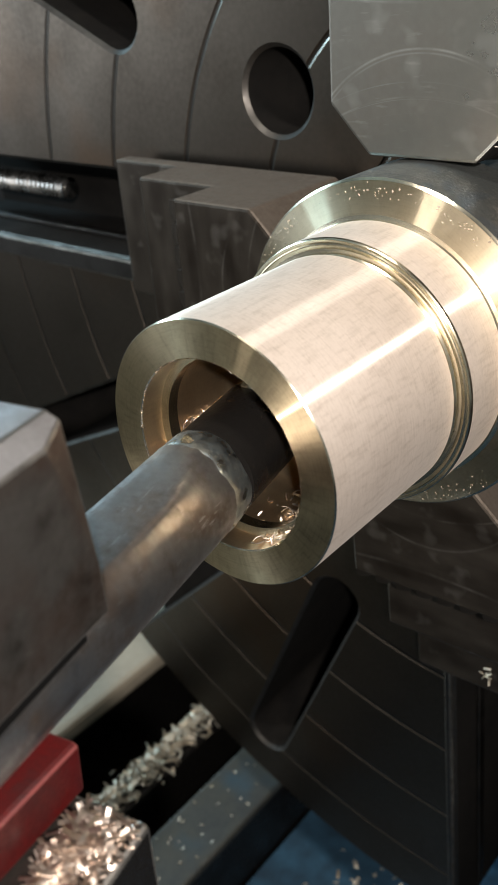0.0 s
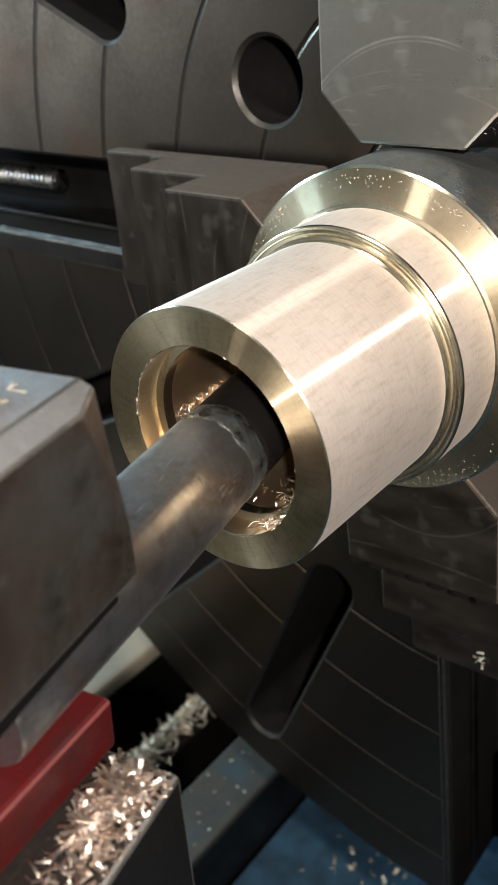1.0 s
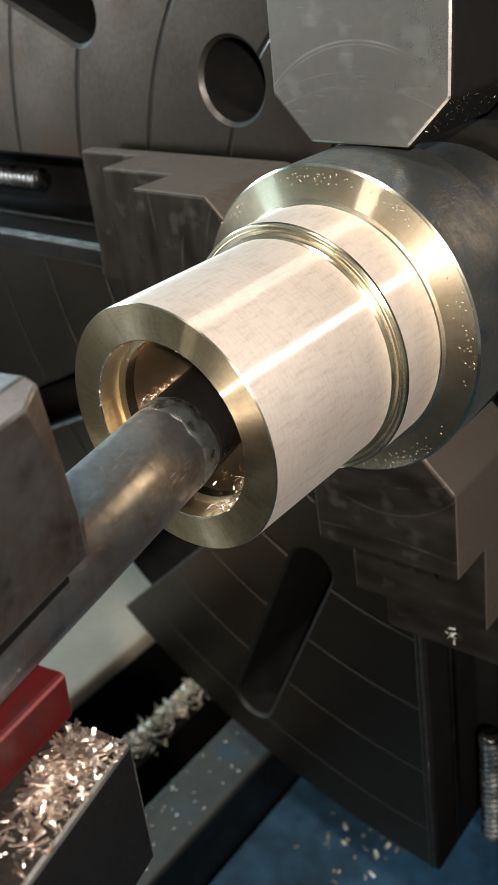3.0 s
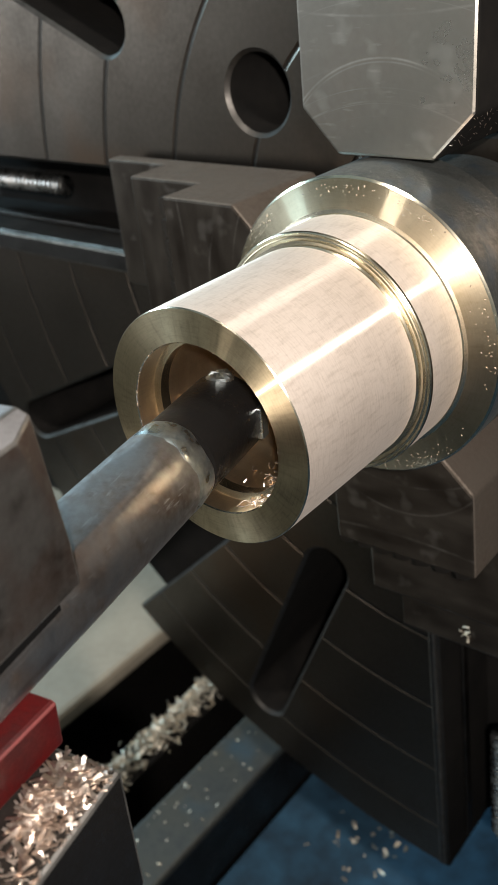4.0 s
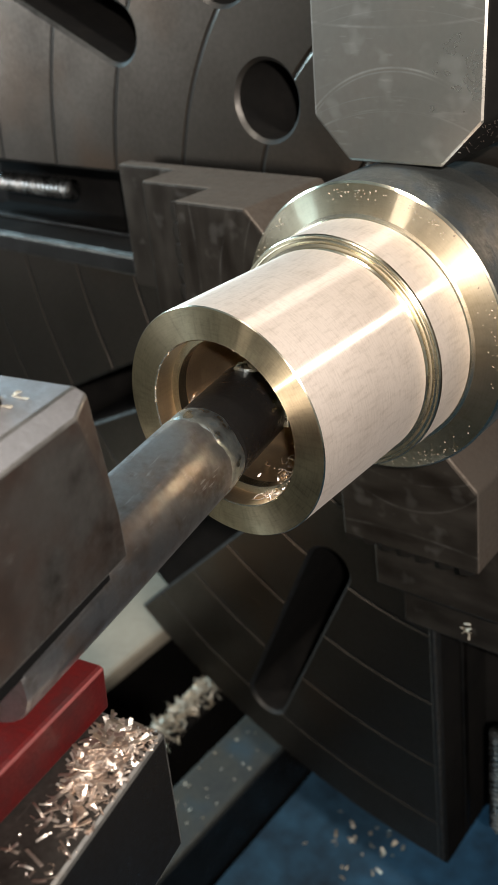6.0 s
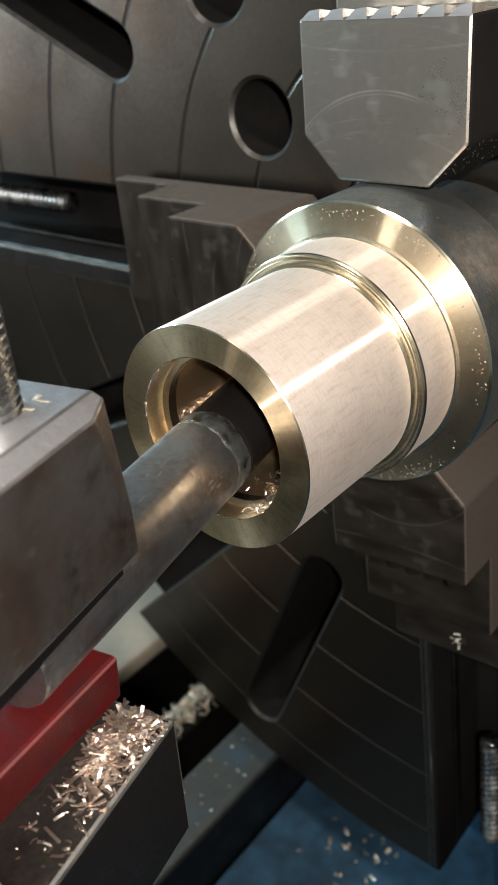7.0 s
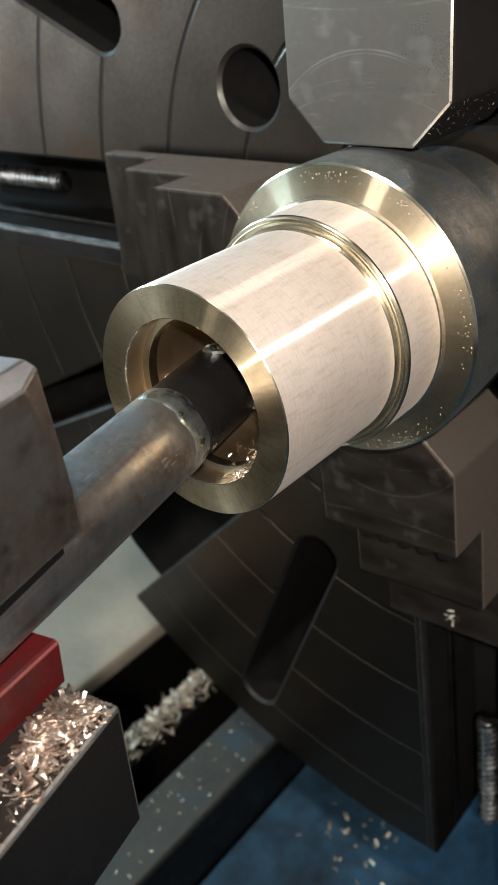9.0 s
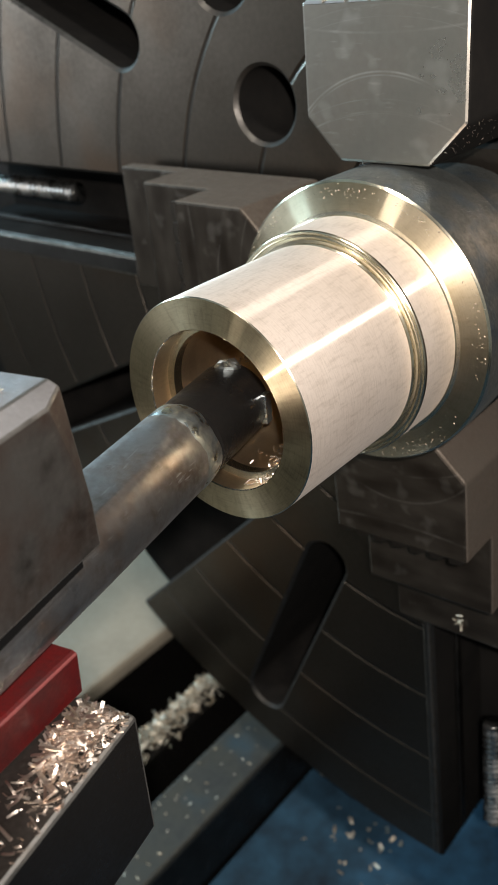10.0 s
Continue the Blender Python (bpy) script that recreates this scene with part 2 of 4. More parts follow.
def ring_marks(m, strength, colour, scale, lo, hi):
    """Scratches that run as arcs about the spindle, in patches."""
    nd, ln = m.node_tree.nodes, m.node_tree.links
    p = nd["Principled BSDF"]
    co = nd.new("ShaderNodeTexCoord")
    sep = nd.new("ShaderNodeSeparateXYZ")
    ln.new(co.outputs["Object"], sep.inputs[0])
    xz = nd.new("ShaderNodeCombineXYZ")
    ln.new(sep.outputs["X"], xz.inputs[0])
    ln.new(sep.outputs["Z"], xz.inputs[2])
    le = nd.new("ShaderNodeVectorMath")
    le.operation = "LENGTH"
    ln.new(xz.outputs[0], le.inputs[0])
    n1 = nd.new("ShaderNodeTexNoise")
    n1.noise_dimensions = "1D"
    n1.inputs["Scale"].default_value, n1.inputs["Detail"].default_value = scale, 3
    ln.new(le.outputs["Value"], n1.inputs["W"])
    r1 = nd.new("ShaderNodeMapRange")
    r1.inputs[1].default_value, r1.inputs[2].default_value = lo, hi
    ln.new(n1.outputs["Fac"], r1.inputs[0])
    n2 = nd.new("ShaderNodeTexNoise")
    n2.inputs["Scale"].default_value, n2.inputs["Detail"].default_value = 32, 4
    ln.new(co.outputs["Object"], n2.inputs[0])
    r2 = nd.new("ShaderNodeMapRange")
    r2.inputs[1].default_value, r2.inputs[2].default_value, r2.inputs[4].default_value = 0.40, 0.62, strength
    ln.new(n2.outputs["Fac"], r2.inputs[0])
    mu = nd.new("ShaderNodeMath")
    mu.operation = "MULTIPLY"
    ln.new(r1.outputs[0], mu.inputs[0])
    ln.new(r2.outputs[0], mu.inputs[1])
    col = [l for l in ln if l.to_socket == p.inputs["Base Color"]][0].from_socket
    mx = nd.new("ShaderNodeMix")
    mx.data_type = "RGBA"
    mx.inputs[7].default_value = (*colour, 1)
    ln.new(mu.outputs[0], mx.inputs[0])
    ln.new(col, mx.inputs[6])
    ln.new(mx.outputs[2], p.inputs["Base Color"])
    return m


def scuffs(m, colour, amount, stretch, dents):
    """Handling marks on steel: short pale scratches in patches, and shallow dents."""
    nd, ln = m.node_tree.nodes, m.node_tree.links
    p = nd["Principled BSDF"]
    co = nd.new("ShaderNodeTexCoord")
    mp = nd.new("ShaderNodeMapping")
    mp.inputs["Scale"].default_value, mp.inputs["Rotation"].default_value = stretch, (0.3, 0.2, 0.5)
    ln.new(co.outputs["Object"], mp.inputs[0])
    lines = nd.new("ShaderNodeTexNoise")
    lines.inputs["Scale"].default_value, lines.inputs["Detail"].default_value = 1.0, 3
    ln.new(mp.outputs[0], lines.inputs[0])
    r1 = nd.new("ShaderNodeMapRange")
    r1.inputs[1].default_value, r1.inputs[2].default_value = 0.60, 0.70
    ln.new(lines.outputs["Fac"], r1.inputs[0])
    patch = nd.new("ShaderNodeTexNoise")
    patch.inputs["Scale"].default_value, patch.inputs["Detail"].default_value = 95, 4
    ln.new(co.outputs["Object"], patch.inputs[0])
    r2 = nd.new("ShaderNodeMapRange")
    r2.inputs[1].default_value, r2.inputs[2].default_value, r2.inputs[4].default_value = 0.46, 0.66, amount
    ln.new(patch.outputs["Fac"], r2.inputs[0])
    mu = nd.new("ShaderNodeMath")
    mu.operation = "MULTIPLY"
    ln.new(r1.outputs[0], mu.inputs[0])
    ln.new(r2.outputs[0], mu.inputs[1])
    col = [l for l in ln if l.to_socket == p.inputs["Base Color"]][0].from_socket
    mx = nd.new("ShaderNodeMix")
    mx.data_type = "RGBA"
    mx.inputs[7].default_value = (*colour, 1)
    ln.new(mu.outputs[0], mx.inputs[0])
    ln.new(col, mx.inputs[6])
    ln.new(mx.outputs[2], p.inputs["Base Color"])
    pits = nd.new("ShaderNodeTexVoronoi")
    pits.inputs["Scale"].default_value = 190
    ln.new(co.outputs["Object"], pits.inputs["Vector"])
    r3 = nd.new("ShaderNodeMapRange")
    r3.interpolation_type = "SMOOTHSTEP"
    r3.inputs[1].default_value, r3.inputs[2].default_value = 0.05, 0.42
    ln.new(pits.outputs["Distance"], r3.inputs[0])
    hi = nd.new("ShaderNodeMath")
    hi.operation = "MAXIMUM"
    inv = nd.new("ShaderNodeMapRange")
    inv.inputs[1].default_value, inv.inputs[2].default_value, inv.inputs[3].default_value, inv.inputs[4].default_value = 0.50, 0.62, 1, 0
    ln.new(patch.outputs["Fac"], inv.inputs[0])
    ln.new(r3.outputs[0], hi.inputs[0])
    ln.new(inv.outputs[0], hi.inputs[1])
    old = [l for l in ln if l.to_socket == p.inputs["Normal"]][0].from_node
    b = nd.new("ShaderNodeBump")
    b.inputs["Strength"].default_value, b.inputs["Distance"].default_value = dents, 0.0007
    ln.new(hi.outputs[0], b.inputs["Height"])
    ln.new(old.outputs[0], b.inputs["Normal"])
    ln.new(b.outputs[0], p.inputs["Normal"])
    return m


scuffs(STEEL_BAR, (0.62, 0.63, 0.63), 0.6, (900, 150, 900), 0.16)
scuffs(STEEL_HOLDER, (0.36, 0.34, 0.31), 0.6, (500, 120, 260), 0.12)
scuffs(LIT_TOP_STEEL, (0.80, 0.80, 0.80), 0.6, (300, 700, 300), 0.15)
scuffs(SLIDE_STEEL, (0.16, 0.145, 0.125), 0.35, (800, 160, 800), 0.12)
LIP_STEEL = surface("worn_lip", (0.075, 0.070, 0.064), (0.03, 0.028, 0.026), 0.55, 1.0, 200, 60, 0.2, 0.9)
JAW_STEEL = ring_marks(surface("jaw_steel", (0.48, 0.44, 0.388), (0.29, 0.258, 0.22), 0.31, 1.0, 260, 28, 0.02, 0.8, 0.05, detail=2, grain_mix=0.2), 0.45, (0.60, 0.58, 0.54), 420, 0.66, 0.72)
# Flank and front colours hold the jaws' light and shade besides rubbing and oil.
FLANK_STEEL = surface("rubbed_brown_lit_flank", (0.21, 0.178, 0.148), (0.085, 0.066, 0.052), 0.58, 0.8, 400, 60, 0.15, 0.9)
OILY_SHADED_JAW = surface("oily_shaded_jaw_steel", (0.034, 0.026, 0.020), (0.23, 0.20, 0.165), 0.40, 0.9, 90, 45, 0.10, 0.24, 0.06, stretch=(0.3, 1, 1.1), grain_mix=0.7)


def arc_marks(m, arcs, colour):
    """Thin bright rub marks on a jaw's face: circles about points on its middle line, broken by noise; worn spots between them."""
    nd, ln = m.node_tree.nodes, m.node_tree.links
    p = nd["Principled BSDF"]
    co = nd.new("ShaderNodeTexCoord")
    wob = nd.new("ShaderNodeTexNoise")
    wob.inputs["Scale"].default_value, wob.inputs["Detail"].default_value = 45, 5
    ln.new(co.outputs["Object"], wob.inputs[0])
    gap = nd.new("ShaderNodeMapRange")
    gap.inputs[1].default_value, gap.inputs[2].default_value, gap.inputs[3].default_value = 0.42, 0.60, 0.08
    ln.new(wob.outputs["Fac"], gap.inputs[0])
    total = None
    for zc, r, width, strength in arcs:
        mp = nd.new("ShaderNodeMapping")
        mp.inputs["Location"].default_value, mp.inputs["Scale"].default_value = (0, 0, -zc), (1, 0, 1)
        ln.new(co.outputs["Object"], mp.inputs[0])
        le = nd.new("ShaderNodeVectorMath")
        le.operation = "LENGTH"
        ln.new(mp.outputs[0], le.inputs[0])
        d = nd.new("ShaderNodeMath")
        d.operation = "SUBTRACT"
        d.inputs[1].default_value = r
        ln.new(le.outputs["Value"], d.inputs[0])
        a = nd.new("ShaderNodeMath")
        a.operation = "ABSOLUTE"
        ln.new(d.outputs[0], a.inputs[0])
        rg = nd.new("ShaderNodeMapRange")
        rg.inputs[1].default_value, rg.inputs[2].default_value, rg.inputs[3].default_value, rg.inputs[4].default_value = 0, width, strength, 0
        ln.new(a.outputs[0], rg.inputs[0])
        if total is None:
            total = rg
        else:
            ad = nd.new("ShaderNodeMath")
            ad.operation = "MAXIMUM"
            ln.new(total.outputs[0], ad.inputs[0])
            ln.new(rg.outputs[0], ad.inputs[1])
            total = ad
    mu = nd.new("ShaderNodeMath")
    mu.operation = "MULTIPLY"
    ln.new(total.outputs[0], mu.inputs[0])
    ln.new(gap.outputs[0], mu.inputs[1])
    spot = nd.new("ShaderNodeTexNoise")
    spot.inputs["Scale"].default_value, spot.inputs["Detail"].default_value = 70, 2
    ln.new(co.outputs["Object"], spot.inputs[0])
    sr = nd.new("ShaderNodeMapRange")
    sr.inputs[1].default_value, sr.inputs[2].default_value, sr.inputs[4].default_value = 0.60, 0.70, 0.18
    ln.new(spot.outputs["Fac"], sr.inputs[0])
    both = nd.new("ShaderNodeMath")
    both.operation = "MAXIMUM"
    ln.new(mu.outputs[0], both.inputs[0])
    ln.new(sr.outputs[0], both.inputs[1])
    for key, value in (("Base Color", colour), ("Roughness", 0.36)):
        src = [l for l in ln if l.to_socket == p.inputs[key]][0].from_socket
        mx = nd.new("ShaderNodeMix")
        ln.new(both.outputs[0], mx.inputs[0])
        if key == "Base Color":
            mx.data_type = "RGBA"
            mx.inputs[7].default_value = (*value, 1)
            ln.new(src, mx.inputs[6])
            ln.new(mx.outputs[2], p.inputs[key])
        else:
            mx.inputs[3].default_value = value
            ln.new(src, mx.inputs[2])
            ln.new(mx.outputs[0], p.inputs[key])
    return m


arc_marks(JAW_STEEL, ((0.0492, 0.0533, 0.0006, 0.60), (0.0492, 0.0519, 0.0005, 0.42), (0.006, 0.081, 0.0005, 0.45), (0.434, 0.317, 0.0007, 0.40)),
          (0.90, 0.87, 0.81))
scuffs(JAW_STEEL, (0.70, 0.66, 0.60), 0.55, (70, 300, 380), 0.05)
arc_marks(OILY_SHADED_JAW, ((0.0492, 0.0533, 0.0009, 0.30), (0.006, 0.081, 0.0008, 0.35), (0.434, 0.317, 0.0012, 0.4)), (0.34, 0.31, 0.28))


def chuck_iron():
    """Dark oily cast iron, with scribed rings every 59 mm about the axis."""
    m = surface("chuck_iron", (0.120, 0.101, 0.083), (0.062, 0.049, 0.038), 0.35, 1.0, 350, 16, 0.07, 0.9, 0.07, tint=(0.115, 0.074, 0.048))
    nd, ln = m.node_tree.nodes, m.node_tree.links
    p = nd["Principled BSDF"]
    co = nd.new("ShaderNodeTexCoord")
    sep = nd.new("ShaderNodeSeparateXYZ")
    ln.new(co.outputs["Object"], sep.inputs[0])
    xz = nd.new("ShaderNodeCombineXYZ")
    ln.new(sep.outputs["X"], xz.inputs[0])
    ln.new(sep.outputs["Z"], xz.inputs[2])
    le = nd.new("ShaderNodeVectorMath")
    le.operation = "LENGTH"
    ln.new(xz.outputs[0], le.inputs[0])
    off = nd.new("ShaderNodeMath")
    off.operation = "SUBTRACT"
    off.inputs[1].default_value = 0.195 - 0.059 / 2
    ln.new(le.outputs["Value"], off.inputs[0])
    mod = nd.new("ShaderNodeMath")
    mod.operation = "FLOORED_MODULO"
    mod.inputs[1].default_value = 0.059
    ln.new(off.outputs[0], mod.inputs[0])
    cen = nd.new("ShaderNodeMath")
    cen.operation = "SUBTRACT"
    cen.inputs[1].default_value = 0.0295
    ln.new(mod.outputs[0], cen.inputs[0])
    ab = nd.new("ShaderNodeMath")
    ab.operation = "ABSOLUTE"
    ln.new(cen.outputs[0], ab.inputs[0])
    groove = nd.new("ShaderNodeMapRange")
    groove.interpolation_type = "SMOOTHSTEP"
    groove.inputs[1].default_value, groove.inputs[2].default_value, groove.inputs[3].default_value = 0.0006, 0.0018, 0.25
    ln.new(ab.outputs[0], groove.inputs[0])
    col = [l for l in ln if l.to_socket == p.inputs["Base Color"]][0].from_socket
    # the grooves take a darker colour than the face
    groove_col = nd.new("ShaderNodeMix")
    groove_col.data_type = "RGBA"
    groove_col.inputs[6].default_value = (0.030, 0.027, 0.024, 1)
    ln.new(groove.outputs[0], groove_col.inputs[0])
    ln.new(col, groove_col.inputs[7])
    ln.new(groove_col.outputs[2], p.inputs["Base Color"])
    old = [l for l in ln if l.to_socket == p.inputs["Normal"]][0].from_node
    b = nd.new("ShaderNodeBump")
    b.inputs["Strength"].default_value, b.inputs["Distance"].default_value = 0.8, 0.0018
    ln.new(groove.outputs[0], b.inputs["Height"])
    ln.new(old.outputs[0], b.inputs["Normal"])
    ln.new(b.outputs[0], p.inputs["Normal"])
    return m


CHUCK_IRON = chuck_iron()

# ---------------------------------------------------------------- mesh helpers


def part(name, bm, material, parent=None, label="", smooth=None):
    """Links a bmesh as one mesh object, under a thing or a part. smooth: degrees below which edges are smooth."""
    bmesh.ops.recalc_face_normals(bm, faces=bm.faces)
    if smooth is not None:
        lim = radians(smooth)
        for fc in bm.faces:
            fc.smooth = True
        for ed in bm.edges:
            ed.smooth = len(ed.link_faces) == 2 and ed.calc_face_angle(0) < lim
    me = bpy.data.meshes.new(name)
    bm.to_mesh(me)
    bm.free()
    mats = material if isinstance(material, (list, tuple)) else [material]
    for mt in mats:
        me.materials.append(mt)
    ob = new(name, me)
    if parent:
        ob.parent = parent
    if label:
        tagged(ob, label)
    return ob


def box(bm, x0, x1, y0, y1, z0, z1, bevel=0.0, m=Matrix()):
    r = bmesh.ops.create_cube(bm, size=1.0, matrix=m @ Matrix.Translation(((x0 + x1) / 2, (y0 + y1) / 2, (z0 + z1) / 2)) @ Matrix.Diagonal((x1 - x0, y1 - y0, z1 - z0, 1)))
    if bevel:
        es_ = list({e for v in r["verts"] for e in v.link_edges})
        bmesh.ops.bevel(bm, geom=es_, offset=bevel, segments=2, affect="EDGES", profile=0.6)
    return bm


def prism(bm, pts, v0, v1, axis="y", mat=0):
    """A polygon of (a, b) pushed along an axis: y takes (x, z); x takes (y, z); z takes (x, y)."""
    def at(a, b, h):
        return {"y": (a, h, b), "x": (h, a, b), "z": (a, b, h)}[axis]
    lo = [bm.verts.new(at(a, b, v0)) for a, b in pts]
    hi = [bm.verts.new(at(a, b, v1)) for a, b in pts]
    n = len(pts)
    out = [bm.faces.new(lo), bm.faces.new(hi[::-1])]
    for i in range(n):
        out.append(bm.faces.new((lo[i], hi[i], hi[(i + 1) % n], lo[(i + 1) % n])))
    for fc in out:
        fc.material_index = mat
    return out


def revolve(bm, profile, segs=160, closed=True, mats=None):
    """A profile of (radius, y) turned about the y axis."""
    rings = []
    for r, y in profile:
        rings.append([bm.verts.new((r * math.cos(2 * math.pi * i / segs), y, r * math.sin(2 * math.pi * i / segs))) for i in range(segs)])
    n = len(profile)
    for k in range(n if closed else n - 1):
        a, b = rings[k], rings[(k + 1) % n]
        for i in range(segs):
            fc = bm.faces.new((a[i], a[(i + 1) % segs], b[(i + 1) % segs], b[i]))
            fc.material_index = mats[k] if mats else 0
    return bm


def thread(bm, radius, length, pitch, m=Matrix(), depth=0.6, segs=28):
    """A screw with a true helical thread along its own z axis."""
    steps = int(length / pitch * segs)
    rows = []
    for i in range(steps + segs + 1):
        a = 2 * math.pi * i / segs
        row = []
        for k, rr in ((0, radius - depth * pitch), (0.3, radius), (0.55, radius), (0.85, radius - depth * pitch)):
            z = min(max((i / segs - 1 + k) * pitch, 0), length)
            row.append(bm.verts.new(m @ Vector((rr * math.cos(a), rr * math.sin(a), z))))
        rows.append(row)
    for i in range(len(rows) - 1):
        for k in range(3):
            bm.faces.new((rows[i][k], rows[i][k + 1], rows[i + 1][k + 1], rows[i + 1][k]))
    core = [(radius - 0.9 * depth * pitch, z) for z in (-0.0004, length + 0.0004)]
    rings = [[bm.verts.new(m @ Vector((r * math.cos(2 * math.pi * i / segs), r * math.sin(2 * math.pi * i / segs), z))) for i in range(segs)] for r, z in core]
    bm.faces.new(rings[0]), bm.faces.new(rings[1])
    for i in range(segs):
        bm.faces.new((rings[0][i], rings[0][(i + 1) % segs], rings[1][(i + 1) % segs], rings[1][i]))
    for i in range(len(rows) - 1 - segs):
        bm.faces.new((rows[i][3], rows[i + segs][0], rows[i + segs + 1][0], rows[i + 1][3]))
    return bm


def thing(name, label, category, m=Matrix(), **kw):
    ob = new(name)
    ob.empty_display_size = 0.02
    ob.matrix_world = m
    return tagged(ob, label, category, **kw)


# ---------------------------------------------------------------- setting


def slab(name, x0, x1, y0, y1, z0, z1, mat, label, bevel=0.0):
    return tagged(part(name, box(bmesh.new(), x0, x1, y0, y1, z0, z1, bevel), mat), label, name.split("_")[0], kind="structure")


slab("floor", -2.6, 2.6, -3.0, 1.6, -1.2, -1.1, FLOOR_MAT, "dark grey workshop concrete floor")
slab("ceiling", -2.6, 2.6, -3.0, 1.6, 2.0, 2.1, WALL_PAINT, "plain grey painted workshop ceiling")
slab("wall_north", -2.6, 2.6, 1.5, 1.6, -1.1, 2.0, WALL_PAINT, "plain grey workshop wall")
slab("wall_south", -2.6, 2.6, -3.0, -2.9, -1.1, 2.0, WALL_PAINT, "plain grey workshop wall")
# the smaller opening is added for the cool fill
bm = bmesh.new()
for y0, y1, z0, z1 in ((-2.9, -2.3, -1.1, 2.0), (-0.6, -0.48, -1.1, 2.0), (0.32, 1.5, -1.1, 2.0), (-2.3, -0.6, -1.1, -0.45), (-2.3, -0.6, 1.05, 2.0),
                       (-0.48, 0.32, -1.1, 0.78), (-0.48, 0.32, 1.38, 2.0)):
    box(bm, -2.6, -2.5, y0, y1, z0, z1)
tagged(part("wall_west", bm, WALL_PAINT), "plain grey workshop wall with a window opening and an added light opening", "wall", kind="structure")
slab("wall_east", 2.5, 2.6, -2.9, 1.5, -1.1, 2.0, WALL_PAINT, "plain grey workshop wall")


# Unseen slab, added to keep reflections and gaps behind the chuck dark.
slab("wall_headstock", -1.3, 1.7, 0.42, 0.60, -1.1, 1.0, STEEL_BLACK, "added black backing slab behind the chuck")


def lathe_bed():
    bed = thing("lathe_bed", "pale grey painted lathe bed with blue chip tray beneath the chuck", "lathe bed", kind="structure")
    part("bed_way", box(bmesh.new(), -0.75, -0.397, -1.2, 0.419, -0.522, -0.50, 0.006), GREY_PAINT, bed, "pale grey bed way")
    # black below the way, and the sheet in the gap, stand for shade
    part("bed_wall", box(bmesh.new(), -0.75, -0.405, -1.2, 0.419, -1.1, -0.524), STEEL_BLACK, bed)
    part("bed_pit_shade", box(bmesh.new(), -0.42, -0.207, -1.2, 0.419, -0.80, -0.72), OILY_SHADE, bed)
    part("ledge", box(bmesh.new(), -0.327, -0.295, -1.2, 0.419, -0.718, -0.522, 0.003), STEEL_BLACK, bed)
    part("rail", box(bmesh.new(), -0.262, -0.207, -1.2, 0.419, -0.536, -0.527, 0.003), GREY_BLUE, bed, "dull blue-grey painted rail top")
    # the rail's shaded side, darkened in its colour
    part("rail_body", box(bmesh.new(), -0.260, -0.209, -1.2, 0.419, -0.718, -0.5365), STEEL_BLACK, bed)
    part("tray", box(bmesh.new(), -0.2065, 0.9, -1.2, 0.419, -0.66, -0.605), BLUE_PAINT, bed, "blue painted chip tray")
    return bed


lathe_bed()

# ---------------------------------------------------------------- chuck
CHUCK_R, FACE = 0.473, 0.195
SLOT_ANGLES = (90, 180, 273, 0)
JAW_SLOTS = [(a, 0.027, 0.060) for a in SLOT_ANGLES]
SIDE_SLOT = [(225, 0.036, 0.24)]
LONG_SLOTS = [(155, 0.260, 0.424), (206, 0.252, 0.440), (246.8, 0.252, 0.424), (293.5, 0.252, 0.424), (26, 0.252, 0.424), (335, 0.252, 0.424), (65, 0.252, 0.424), (115, 0.252, 0.424)]
ROUND_HOLES = [(-0.124, 0.0745, 0.0205), (-0.149, 0.143, 0.0205), (0.124, 0.0745, 0.0205), (0.149, 0.143, 0.0205),
               (0.124, -0.0745, 0.0205), (0.149, -0.143, 0.0205)]


def plate_loops(notches, slots, holes, c=0.0):
    """Outline and openings of a round plate; c widens the openings and trims the rim."""
    def p2(a, r, off=0.0):
        a = radians(a)
        return (r * math.cos(a) - off * math.sin(a), r * math.sin(a) + off * math.cos(a))
    rim, big = [], CHUCK_R - c
    notches = sorted(notches)
    for i, (a, hw, rin) in enumerate(notches):
        w = hw + c
        g = math.degrees(math.asin(w / big))
        h = math.sqrt(big ** 2 - w ** 2)
        rim += [p2(a, h, -w), p2(a, rin - c, -w), p2(a, rin - c, w), p2(a, h, w)]
        a2, hw2, _ = notches[(i + 1) % len(notches)]
        a2 += 360 if a2 <= a else 0
        g2 = math.degrees(math.asin((hw2 + c) / big))
        n = max(2, int((a2 - a) / 3))
        rim += [p2(a + g + (a2 - g2 - a - g) * k / n, big) for k in range(1, n)]
    loops = [rim or [p2(3 * k, big) for k in range(120)]]
    w = 0.0165 + c
    for a, ra, rb in slots:
        lp = [p2(a, ra - w * math.sin(radians(t)), w * math.cos(radians(t))) for t in range(0, 181, 15)]
        lp += [p2(a, rb + w * math.sin(radians(t)), -w * math.cos(radians(t))) for t in range(0, 181, 15)]
        loops.append(lp)
    for x, z, r in holes:
        loops.append([(x + (r + c) * math.cos(2 * math.pi * k / 40), z + (r + c) * math.sin(2 * math.pi * k / 40)) for k in range(40)])
    return loops


